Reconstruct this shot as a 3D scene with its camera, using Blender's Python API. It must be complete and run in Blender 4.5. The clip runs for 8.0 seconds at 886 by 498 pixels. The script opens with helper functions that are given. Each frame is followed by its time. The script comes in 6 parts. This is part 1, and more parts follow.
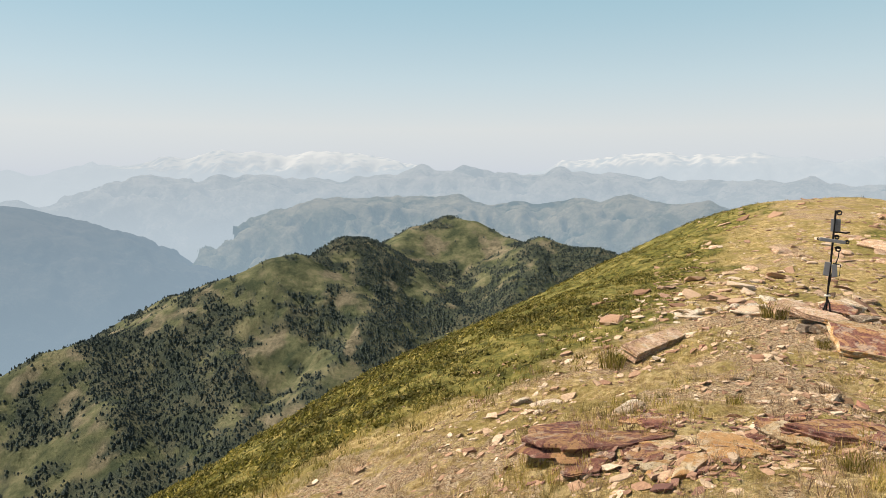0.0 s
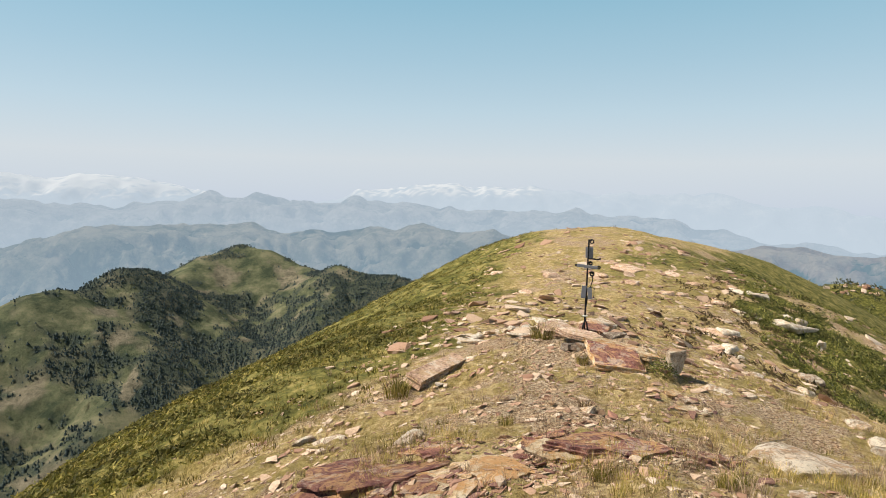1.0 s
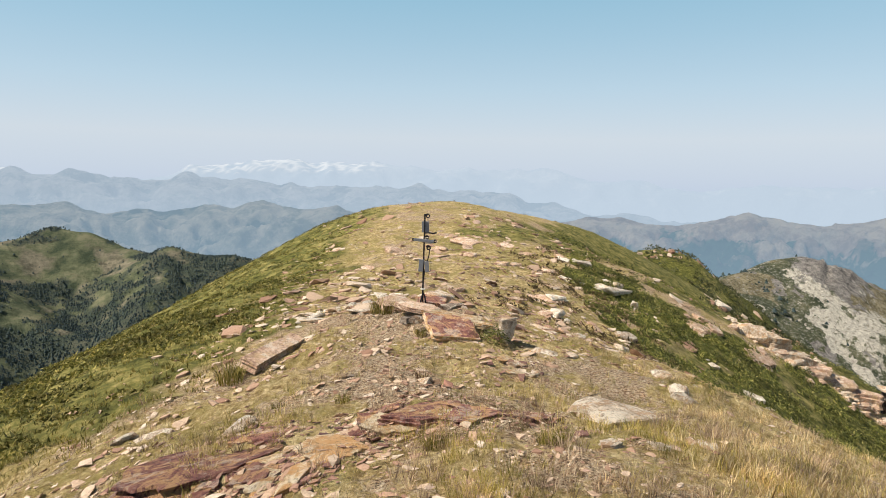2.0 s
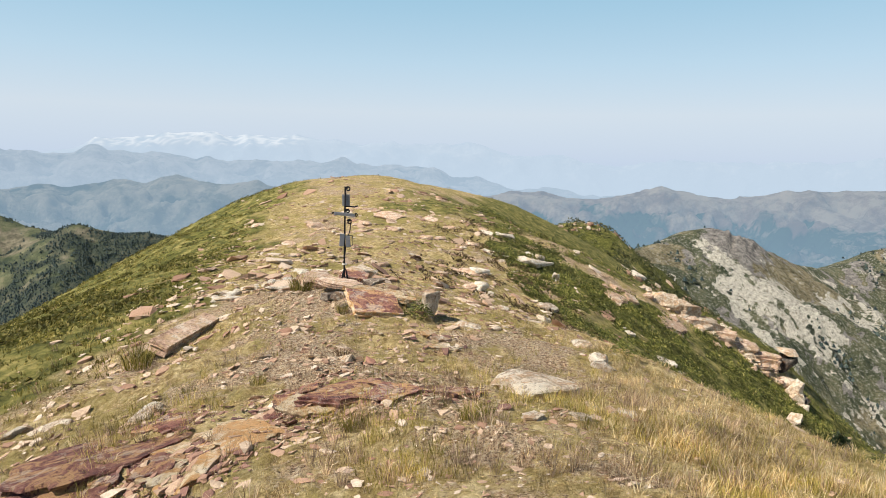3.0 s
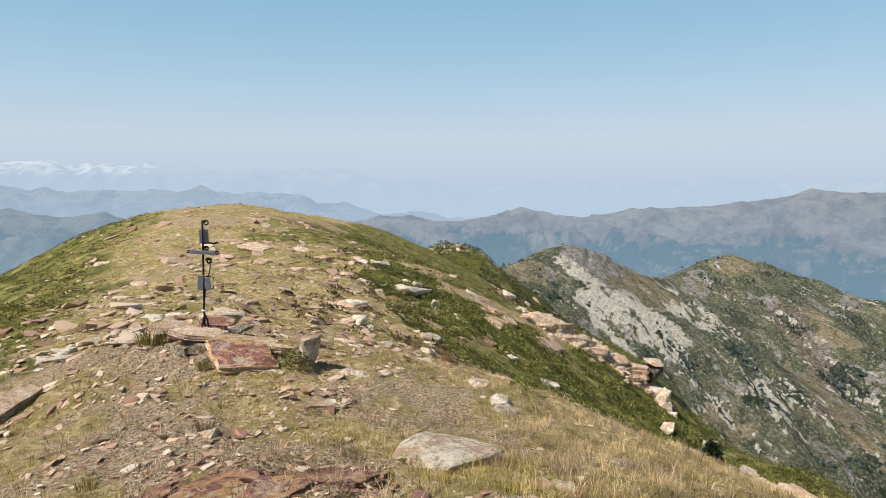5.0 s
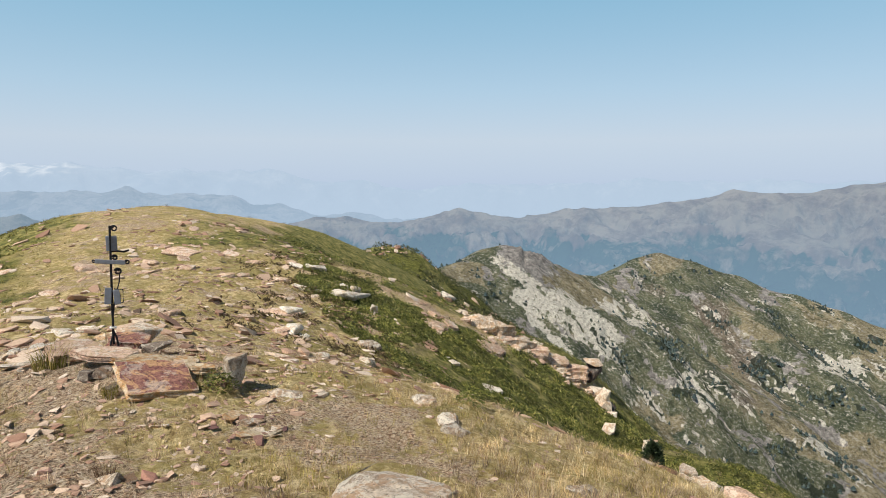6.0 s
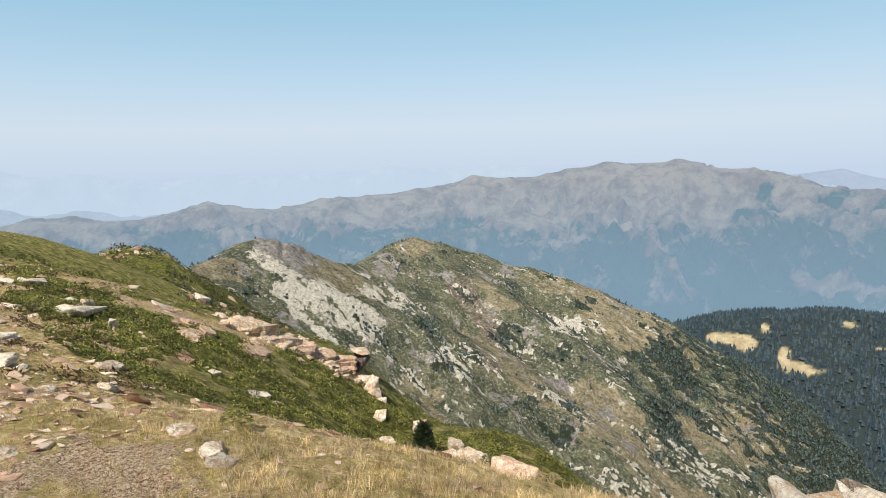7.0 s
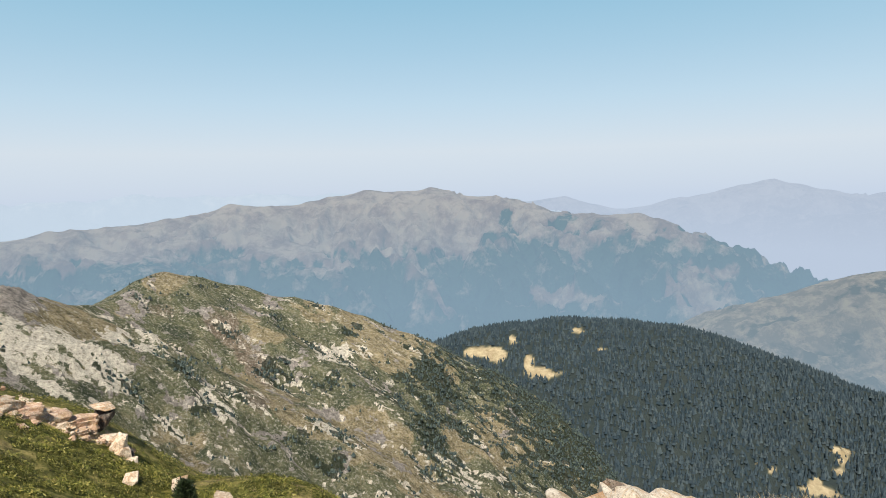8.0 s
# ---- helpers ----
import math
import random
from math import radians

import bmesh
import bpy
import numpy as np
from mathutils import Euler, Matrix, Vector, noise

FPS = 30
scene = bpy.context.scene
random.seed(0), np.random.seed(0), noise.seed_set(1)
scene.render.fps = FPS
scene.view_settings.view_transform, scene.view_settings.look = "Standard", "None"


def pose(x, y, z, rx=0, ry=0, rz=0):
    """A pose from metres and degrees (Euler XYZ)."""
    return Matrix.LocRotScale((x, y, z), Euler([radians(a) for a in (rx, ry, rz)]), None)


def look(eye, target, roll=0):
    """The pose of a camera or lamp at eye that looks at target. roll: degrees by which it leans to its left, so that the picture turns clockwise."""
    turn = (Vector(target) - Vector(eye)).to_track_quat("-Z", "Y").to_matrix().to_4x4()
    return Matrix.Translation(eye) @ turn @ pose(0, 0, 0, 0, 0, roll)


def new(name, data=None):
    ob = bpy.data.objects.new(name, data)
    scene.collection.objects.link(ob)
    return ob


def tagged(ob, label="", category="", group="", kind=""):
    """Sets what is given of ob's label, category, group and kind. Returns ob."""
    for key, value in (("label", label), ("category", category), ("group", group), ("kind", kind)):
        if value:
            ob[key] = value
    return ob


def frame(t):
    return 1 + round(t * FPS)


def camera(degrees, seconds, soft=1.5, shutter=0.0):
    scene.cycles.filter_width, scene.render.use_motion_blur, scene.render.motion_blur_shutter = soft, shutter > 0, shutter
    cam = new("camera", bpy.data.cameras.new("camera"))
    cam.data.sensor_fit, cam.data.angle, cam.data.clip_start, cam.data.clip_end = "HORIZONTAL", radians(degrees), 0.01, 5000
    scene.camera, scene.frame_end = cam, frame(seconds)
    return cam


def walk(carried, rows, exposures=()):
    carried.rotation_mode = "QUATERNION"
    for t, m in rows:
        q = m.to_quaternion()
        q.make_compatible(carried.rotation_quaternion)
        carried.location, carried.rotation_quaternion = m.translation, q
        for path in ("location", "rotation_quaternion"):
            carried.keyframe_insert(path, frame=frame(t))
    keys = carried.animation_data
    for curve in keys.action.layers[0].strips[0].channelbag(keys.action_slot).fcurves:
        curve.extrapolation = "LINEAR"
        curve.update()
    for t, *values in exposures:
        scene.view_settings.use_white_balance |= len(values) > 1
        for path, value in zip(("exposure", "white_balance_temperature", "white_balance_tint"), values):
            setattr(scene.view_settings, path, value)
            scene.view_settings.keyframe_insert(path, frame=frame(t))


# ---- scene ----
cam = camera(69.3, 8.0, soft=0.6)
PATH = [
    (0, (-0.046, -0.064, 1.646), (-0.046, 1.921, 1.401), 0.2),
    (0.5, (0.041, 0.006, 1.66), (0.383, 1.97, 1.49), 1.1),
    (1, (0.14, 0.053, 1.662), (0.758, 1.949, 1.512), 1.1),
    (1.5, (0.211, 0.059, 1.667), (1.061, 1.863, 1.511), 0.7),
    (2, (0.262, 0.068, 1.657), (1.314, 1.755, 1.44), 0.8),
    (2.2, (0.288, 0.081, 1.66), (1.416, 1.715, 1.417), 0.8),
    (3.3, (0.448, 0.237, 1.616), (1.687, 1.778, 1.322), 1.0),
    (3.5, (0.501, 0.28, 1.619), (1.669, 1.886, 1.377), 0.4),
    (4, (0.639, 0.472, 1.607), (1.894, 2.01, 1.368), 1.2),
    (4.5, (0.729, 0.761, 1.631), (2.192, 2.115, 1.457), -0.6),
    (4.7, (0.764, 0.839, 1.624), (2.278, 2.129, 1.414), -0.0),
    (5.8, (1.2, 1.199, 1.644), (2.76, 2.436, 1.448), -0.4),
    (6, (1.282, 1.313, 1.623), (2.929, 2.427, 1.413), 0.0),
    (6.5, (1.405, 1.468, 1.659), (3.249, 2.212, 1.452), -1.8),
    (7, (1.642, 1.553, 1.665), (3.578, 1.986, 1.415), -1.2),
    (7.2, (1.739, 1.557, 1.664), (3.71, 1.821, 1.445), -2.2),
    (7.5, (1.84, 1.577, 1.631), (3.819, 1.557, 1.348), -0.0),
    (8, (1.977, 1.673, 1.668), (3.947, 1.381, 1.489), -1.3),
]
# seconds, eye, a point ahead, roll above; seconds, stops, kelvin, tint of the clip's own picture control
TONE = [(0, 0.52, 7050, 11), (1, 0.47, 6600, 10), (2, 0.46, 6350, 10), (3.4, 0.53, 6150, 9), (4, 0.50, 6050, 9), (4.6, 0.37, 6030, 9), (6, 0.35, 6000, 9), (7, 0.52, 6150, 9), (8, 0.52, 6350, 10)]
walk(cam, [(t, look(eye, ahead, roll)) for t, eye, ahead, roll in PATH], TONE)

# ---- light ----
SUN_AZ, SUN_EL = -75.0, 50.0     # degrees clockwise from +y, and above the horizon
world = bpy.data.worlds.new("sky")
scene.world = world
world.use_nodes = True
wt = world.node_tree
sky = wt.nodes.new("ShaderNodeTexSky")
sky.sky_type = "NISHITA"
sky.sun_disc = False
sky.sun_elevation = radians(SUN_EL)
sky.sun_rotation = radians(SUN_AZ)
sky.altitude = 2500
sky.air_density, sky.dust_density, sky.ozone_density = 1.0, 0.3, 2.0
wt.links.new(sky.outputs[0], wt.nodes["Background"].inputs[0])
wt.nodes["Background"].inputs[1].default_value = 0.065
sun_data = bpy.data.lights.new("sun", "SUN")
sun_data.energy, sun_data.angle, sun_data.color = 5.0, radians(0.53), (1.0, 0.935, 0.83)
sun = new("sun", sun_data)
sun_dir = Vector((math.sin(radians(SUN_AZ)) * math.cos(radians(SUN_EL)), math.cos(radians(SUN_AZ)) * math.cos(radians(SUN_EL)), math.sin(radians(SUN_EL))))
sun.matrix_world = look(sun_dir * 100, (0, 0, 0))

# ---- relief functions (numpy) ----
def hash2(ix, iy, seed):
    n = (ix * 374761393 + iy * 668265263 + seed * 974711) & 0xFFFFFFFF
    n = ((n ^ (n >> 13)) * 1274126177) & 0xFFFFFFFF
    n = ((n ^ (n >> 16)) * 1597334677) & 0xFFFFFFFF
    return (n ^ (n >> 15)).astype(np.float64) / 4294967295.0


def vnoise(x, y, seed=0):
    """Smooth noise in -1..1 of plane coordinates."""
    x, y = np.asarray(x, float), np.asarray(y, float)
    ix, iy = np.floor(x).astype(np.int64), np.floor(y).astype(np.int64)
    fx, fy = x - ix, y - iy
    out = 0
    ux, uy = fx * fx * fx * (fx * (fx * 6 - 15) + 10), fy * fy * fy * (fy * (fy * 6 - 15) + 10)
    def corner(dx, dy):
        a = hash2(ix + dx, iy + dy, seed) * 2 * np.pi
        return np.cos(a) * (fx - dx) + np.sin(a) * (fy - dy)
    lo = corner(0, 0) * (1 - ux) + corner(1, 0) * ux
    hi = corner(0, 1) * (1 - ux) + corner(1, 1) * ux
    return (lo * (1 - uy) + hi * uy) * 1.5


def fbm(x, y, octaves=4, seed=0, gain=0.5):
    total, amp, f = 0.0, 1.0, 1.0
    for k in range(octaves):
        total = total + amp * vnoise(x * f + 17.3 * k, y * f - 9.1 * k, seed + k)
        amp *= gain
        f *= 2.03
    return total


def ridged(x, y, octaves=4, seed=0, gain=0.5):
    total, amp, f = 0.0, 1.0, 1.0
    for k in range(octaves):
        total = total + amp * (1 - 2 * np.abs(vnoise(x * f + 3.7 * k, y * f + 5.9 * k, seed + k)))
        amp *= gain
        f *= 2.1
    return total


def smooth(a, b, v):
    t = np.clip((v - a) / (b - a), 0, 1)
    return t * t * (3 - 2 * t)


# Swells and hollows of the summit ridge: x, y, radius, height
HILLS = [(0, 0, 6, 0.45), (4, 8, 5, -0.69), (0, 10, 6, 1.61), (8, 4, 5, 1.92), (-5, 5, 7, -1.83), (5, -4, 6, 1.45), (12, 10, 7, -0.6),
         (11, -1, 7, -1.65), (2, 18, 9, 1.62), (10, 20, 9, -1.53), (18, 14, 8, 0.1), (25, 11, 7, 2.79), (18, 3, 8, -2.59), (20, 32, 12, 4.5),
         (34, 25, 11, -7.44), (28, 58, 18, 1.17), (42, 48, 15, 2.63), (12, 42, 15, 1.32)]
HILLS += [(55, 68, 17, -6.88), (-2, 30, 14, 0.55), (60, 44, 14, -2.73), (92, 76, 18, -0.12), (-12, 15, 10, -2.44), (30, 2, 10, -4.51), (112, 95, 16, 6.1),
          (4.75, 8.0, 0.95, 0.3), (28, 11.6, 2.2, 0.9), (24.5, 12.6, 2.2, 0.5), (26.2, 7.4, 3.6, -1.7), (11.6, -1.6, 1.6, 0.9), (8.4, 3.0, 1.8, -0.28)]
HILLS += [(2.4, 3.4, 1.4, 0.19), (1.3, 4.6, 1.0, 0.07), (4.4, 4.4, 1.2, -0.23), (5.2, 6.4, 1.4, -0.13), (9.4, 7.8, 2.5, 0.04), (9, 2.4, 2.2, 0.33), (7.8, -0.7, 1.8, -0.16), (13.4, 10, 2.5, -0.04), (29.5, 11.5, 3, 0.84), (2.2, 7.6, 1.5, -0.05), (0.8, 2.5, 1.2, -0.06), (6.7, 2.8, 1.6, -0.3), (20, 32, 9, 0.12), (95, 55, 7, 5.2), (86, 70, 6, 2.2), (79, 77, 5, -2.8), (74, 84, 6, -1.5), (47, 46, 9, 0.9), (33, 38, 9, 0.5), (6.6, -1.6, 1.3, 0.2)]
HILLS += [(14, 3, 2, 1.00), (17, 4.5, 2, 0.52), (18.5, 6.5, 2, -0.25), (20, 3, 2.5, 2.16), (24, 5, 3, 1.45), (21.5, 8, 2, 0.18), (24.5, 9.5, 2, -0.17), (18.4, 5.6, 1.9, -0.62), (7.0, -1.75, 0.8, 0.26), (28, 4, 4, 0.94), (16, 8, 2, 0.17)]


def summit(x, y):
    """The smooth shape of the summit ridge, before its small bumps."""
    a = np.radians(43.0)
    s, d = x * np.sin(a) + y * np.cos(a), x * np.cos(a) - y * np.sin(a)
    z = -np.where(d > 0, 0.58, 0.62) * (np.sqrt(d * d + 100) - 10) - 0.05 * np.maximum(s, 0)
    z = z - 0.45 * np.maximum(s - 110, 0) - 0.55 * np.maximum(d - 20, 0) - 0.3 * np.maximum(-s - 6, 0)
    for hx, hy, hr, hh in HILLS:
        z = z + hh * np.exp(-((x - hx) ** 2 + (y - hy) ** 2) / (2 * hr * hr))
    return z


def ground_height(x, y):
    r = np.hypot(x - 1.2, y - 1.0)
    z = summit(x, y)
    ledge = fbm(x * 1.1 + 0.3 * y, y * 1.3, 4, 83) * 2.2
    ledge = np.floor(ledge) + smooth(0.72, 1.0, ledge - np.floor(ledge))
    z = z + 0.035 * fbm(x * 0.9, y * 0.9, 4, 3) * smooth(0.5, 5, r) + 0.035 * ledge * smooth(1.0, 3.0, r) * smooth(40, 14, r) + 0.18 * fbm(x * 0.13, y * 0.13, 4, 11) * smooth(6, 25, r)
    z = z + 1.2 * fbm(x * 0.03, y * 0.03, 5, 21) * smooth(45, 130, r) + 14 * ridged(x * 0.004, y * 0.004, 5, 31) * smooth(180, 500, r)
    floor_z = -640.0
    return np.where(z > floor_z + 60, z, floor_z + 60 * np.exp(np.minimum(z - floor_z - 60, 0) / 60))


def polar(az, el, r):
    """A place from a bearing, an elevation and a range seen from the summit."""
    a = math.radians(az)
    return (r * math.sin(a), r * math.cos(a), 1.65 + r * math.tan(math.radians(el)))


def ridge_field(x, y, chains, slope, soft, knee):
    """Height of a mountain made of crest lines: the highest of their flanks, blended over soft metres."""
    best, drop = np.full(np.shape(x), -1e9), np.zeros(np.shape(x))
    for chain in chains:
        k_slope = slope
        if isinstance(chain, tuple):
            k_slope, chain = chain
        for (x0, y0, z0), (x1, y1, z1) in zip(chain, chain[1:]):
            dx, dy = x1 - x0, y1 - y0
            t = np.clip(((x - x0) * dx + (y - y0) * dy) / (dx * dx + dy * dy), 0, 1)
            d = np.hypot(x - x0 - t * dx, y - y0 - t * dy)
            fall = k_slope * (np.sqrt(d * d + knee * knee) - knee)
            h = z0 + t * (z1 - z0) - fall
            drop = np.where(h > best, fall, drop)
            m = np.maximum(best, h)
            best = m + soft * np.log1p(np.exp(-np.abs(best - h) / soft)) * (np.abs(best - h) < 8 * soft)
    return best - soft * 0.3, drop


def crest(rows):
    return [polar(*row) for row in rows]


def nearer(chains, k):
    """Crest lines drawn nearer to the summit by a factor, at the same bearings and elevations."""
    return [[(x * k, y * k, 1.65 + (z - 1.65) * k) for x, y, z in chain] for chain in chains]


# Crest lines: bearing, elevation, range
WOODED = [
    crest([(-42, -19.5, 1130), (-35.4, -15.9, 1180), (-32.6, -14.2, 1200), (-29.7, -13.8, 1230), (-24.3, -12.4, 1270), (-21.6, -11, 1280),
           (-18.8, -9.6, 1290), (-15.1, -8.0, 1300), (-13.1, -7.7, 1320), (-11.2, -7.9, 1360), (-8.7, -6.1, 1420), (-7.2, -6.3, 1480)]),
    crest([(-7.2, -6.3, 1480), (-4.8, -6.9, 1600), (-2.5, -5.2, 1700), (0.5, -4.2, 1750), (2.8, -4.7, 1720), (5.8, -6.2, 1650), (7.5, -6.8, 1560),
           (8.7, -6.2, 1520), (10.7, -6.8, 1500), (13.6, -6.9, 1480), (16, -7.7, 1470), (24, -10, 1500)]),
    crest([(-32, -15.5, 1520), (-29.7, -13.9, 1500), (-26.4, -12.2, 1480), (-23.3, -10.6, 1420), (-20.2, -9.7, 1330)]),
    crest([(-13.2, -7.9, 1300), (-9.3, -10.5, 1230), (-7.4, -12, 1190), (-6.7, -13.5, 1130), (-9.5, -16.5, 1030), (-11.5, -19, 950), (-13.6, -22.5, 860)]),
    crest([(-7.2, -6.4, 1460), (-4, -9.5, 1370), (0, -12, 1270), (5, -14, 1170)]),
    crest([(8.7, -6.3, 1510), (8, -9, 1370), (4.5, -12.5, 1220)]),
    crest([(-29.7, -13.9, 1220), (-28, -19, 1010), (-27, -23, 900)]),
    crest([(-21, -11, 1270), (-19, -16, 1080), (-18, -21, 920)]),
]
SCREE = [
    crest([(50, -8.6, 600), (55.5, -8.3, 650), (57.4, -7.6, 690), (59.8, -6.3, 740), (61.5, -5.95, 760), (63.5, -6.6, 790), (66, -7.9, 830),
           (68.6, -8.5, 870), (71.3, -8.0, 920), (73.1, -6.8, 960), (74.7, -6.35, 980), (77, -6.9, 990), (80.5, -7.9, 1000), (85, -9.2, 1000),
           (88, -10, 1000), (91, -11.1, 1000), (95, -12.8, 1000), (97.6, -14.1, 1010), (100, -17, 1030)]),
    crest([(66, -8.2, 825), (76, -13.8, 745), (85, -19.2, 690), (91, -24, 640)]),
    crest([(74.7, -6.6, 970), (82, -11, 890), (88, -15, 830), (93, -19.4, 770), (97, -24, 720)]),
    crest([(85, -9.4, 995), (92, -14, 920), (95.5, -18, 880)]),
]
FOREST_HILL = [
    crest([(94, -16, 1200), (99.0, -14.12, 1240), (101.6, -12.97, 1260), (104.2, -12.39, 1280), (109.2, -11.76, 1300), (114.1, -11.88, 1320), (118.7, -12.25, 1340), (121.8, -13.12, 1360), (124.4, -14.39, 1380), (127.3, -15.28, 1400), (130.4, -16.06, 1420), (133.6, -16.23, 1440), (140, -19.5, 1400)]),
    crest([(109, -11.8, 1420), (111, -17, 1180), (114, -22, 1000)]),
    crest([(120, -12.8, 1490), (122, -17, 1300), (125, -22, 1080)]),
]
RIGHT_HILL = [crest([(112, -16.5, 2000), (119.2, -14.59, 2050), (121.8, -12.21, 2075), (124.3, -10.41, 2100), (126.4, -9.43, 2125), (129.1, -8.35, 2150), (131.6, -7.34, 2175), (133.3, -6.79, 2200), (145, -5, 2300)]),
              crest([(125.9, -10.4, 2150), (123, -14, 1950), (124, -17, 1800)])]
BROWN = [
    crest([(36, -6, 2900), (42.5, -4, 2950), (44.5, -3.2, 2960), (47, -3.25, 2980), (50, -3.7, 3000), (52.5, -3.6, 3000), (55, -3, 3020), (57.4, -2.5, 3050),
           (59.8, -2.85, 3080), (62.6, -3.25, 3100), (65.8, -2.5, 3120), (68.2, -2.4, 3150), (71, -2.3, 3200), (75, -1.8, 3250), (78, -1.5, 3300), (80.8, -0.8, 3300),
           (83.5, -1, 3300), (86.4, -0.7, 3300), (89.3, -0.3, 3300), (92.8, 0.15, 3300), (95.3, 0, 3300), (97.7, 0.25, 3300), (100.2, -0.5, 3280)]),
    crest([(100.2, -0.5, 3280), (103.4, -0.51, 3250), (106.3, -1.32, 3200), (109.3, -2.17, 3150), (111.7, -2.25, 3100), (114.5, -2.29, 3050), (116.4, -3.36, 3000), (120.9, -5.94, 2950), (124.3, -7.24, 2900), (127.1, -8.01, 2850), (134, -11, 2700)]),
    crest([(68.2, -2.5, 3140), (73, -5, 2800), (77, -8, 2500)]), crest([(57.4, -2.6, 3040), (60, -6, 2700)]), crest([(47, -3.4, 2970), (49, -6.5, 2700)]),
    crest([(80.8, -0.9, 3290), (83, -3.6, 2900), (86, -4.6, 2750), (89, -8.5, 2450)]), crest([(92.8, 0, 3290), (92, -3.5, 2900), (95, -7.5, 2550), (97, -10.5, 2300)]),
    crest([(97.7, 0.1, 3290), (101, -4.5, 2800), (104, -8.5, 2450)]), crest([(111, -2.5, 3090), (108, -6, 2700), (110, -9.5, 2400)]), crest([(115, -3.3, 3000), (117, -8, 2600)]),
]
MID_GREEN = [
    crest([(-24, -10, 3000), (-16.9, -6.5, 3050), (-14, -4.4, 3100), (-11.1, -2.75, 3150), (-9.1, -2.45, 3200), (-4.7, -2.35, 3250), (-2.2, -2.7, 3250), (0.8, -2.5, 3250), (3.8, -3.3, 3250),
           (6.7, -3, 3250), (8.7, -2.9, 3250), (12.1, -2.5, 3250), (16.3, -2.4, 3200), (19, -2.9, 3150), (20.8, -3, 3100), (23, -2.9, 3050), (26, -4.2, 3000), (32, -7, 2950)]),
    crest([(-9.1, -2.5, 3200), (-8, -5.5, 2850)]), crest([(0.8, -2.6, 3250), (2, -6, 2850)]), crest([(12.1, -2.6, 3250), (13, -5.5, 2900)]), crest([(16.3, -2.5, 3200), (18.5, -5.5, 2850)]),
    crest([(-4.7, -2.4, 3250), (-4, -5, 2900)]), crest([(6.7, -3.1, 3250), (7.5, -5.5, 2950)]), crest([(23, -3, 3050), (24, -5.5, 2800)]),
]
LEFT_DARK = [crest([(-48, -3.5, 2600), (-38, -3.6, 2600), (-34.5, -3.35, 2600), (-32.4, -3.65, 2600), (-30.3, -4.9, 2570), (-27.3, -7.3, 2500), (-24.2, -10.2, 2400), (-21, -13, 2300)]),
             crest([(-34.5, -3.4, 2600), (-33, -8, 2200), (-31, -12, 1950)])]
BLUE = [crest([(-48, -2, 3900), (-38, -2.6, 3900), (-33, -2.6, 3900), (-27.8, -2.4, 3900), (-25.7, -1.2, 3900), (-24, -0.45, 3900), (-22, -1.4, 3900), (-19.8, -0.7, 3950), (-17.1, -0.5, 4000), (-13.9, -0.9, 4000),
               (-11, -1, 4000), (-7.1, -0.6, 4000), (-4.2, -0.3, 4000), (-1.7, 0.1, 4000), (0.3, -0.5, 4000), (2.3, 0.3, 4000), (4.3, -0.4, 4000), (7.2, -0.25, 4000), (9.5, 0.1, 4000)]),
        crest([(9.5, 0.1, 4000), (13, -0.2, 4050), (18, -0.6, 4100), (24, -0.8, 4100), (30, -0.6, 4100), (36, -1.1, 4100), (42, -2.2, 4050), (48, -3, 4000), (56, -3.4, 4000)]),
        crest([(-24, -0.6, 3900), (-25, -5, 3300)]), crest([(-17, -0.7, 3990), (-19, -4.5, 3400)]), crest([(-1.7, 0, 4000), (-2, -2.5, 3600)]), crest([(2.3, 0.2, 4000), (4, -2.5, 3600)]),
        crest([(-11, -1.1, 4000), (-12, -4, 3500)]), crest([(-31, -2.6, 3900), (-30, -6, 3300)])]
GRANITE = [crest([(-50, -0.3, 4500), (-34.2, -0.3, 4500), (-30.7, -0.35, 4500), (-28.4, 0.4, 4500), (-26.5, -0.1, 4500), (-23.6, 0.7, 4500), (-20.6, 1.2, 4500), (-17.9, 1.6, 4500), (-15.2, 1.4, 4500), (-11.9, 1.6, 4500),
                (-9, 1.5, 4500), (-5.1, 1, 4500), (-3.2, 0.2, 4500), (-0.2, -0.4, 4500), (5.7, -0.3, 4500), (8.4, 0.05, 4500), (10.8, 0.7, 4500), (13.4, 0.85, 4500), (15.7, 1.3, 4500), (18.4, 1.6, 4500)]),
         crest([(18.4, 1.6, 4500), (21.1, 1.4, 4500), (24.5, 1.45, 4500), (28, 1.25, 4500), (34, 1.05, 4500), (40.4, 0.75, 4500), (47.1, 0.1, 4500), (53.3, -0.5, 4500), (59.4, -0.2, 4500),
                (66, 0.0, 4500), (75, 0.15, 4500), (85, 0.1, 4500), (95, -0.3, 4500), (105, -0.9, 4500)])]
FAR_RIGHT = [crest([(98, -1.2, 4300), (109.3, -0.88, 4300), (114.1, -1.94, 4300), (118.6, -1.06, 4300), (121.2, -0.78, 4300), (123.3, -0.13, 4300), (125.8, 0.17, 4300), (127.7, -0.24, 4300), (130.0, -0.72, 4300), (131.1, -1.12, 4300), (133.1, -0.86, 4300), (150, -0.2, 4300)]),
             crest([(115.5, -8.14, 3700), (118.2, -6.27, 3700), (120.4, -5.2, 3700), (123.0, -4.02, 3700), (125.0, -3.37, 3700), (127.8, -2.87, 3700), (130.7, -2.35, 3700), (133.1, -1.93, 3700), (145, -1.0, 3700)])]

# ---- materials ----
AIR = 0.72      # strength of the emission that stands in for hazy air


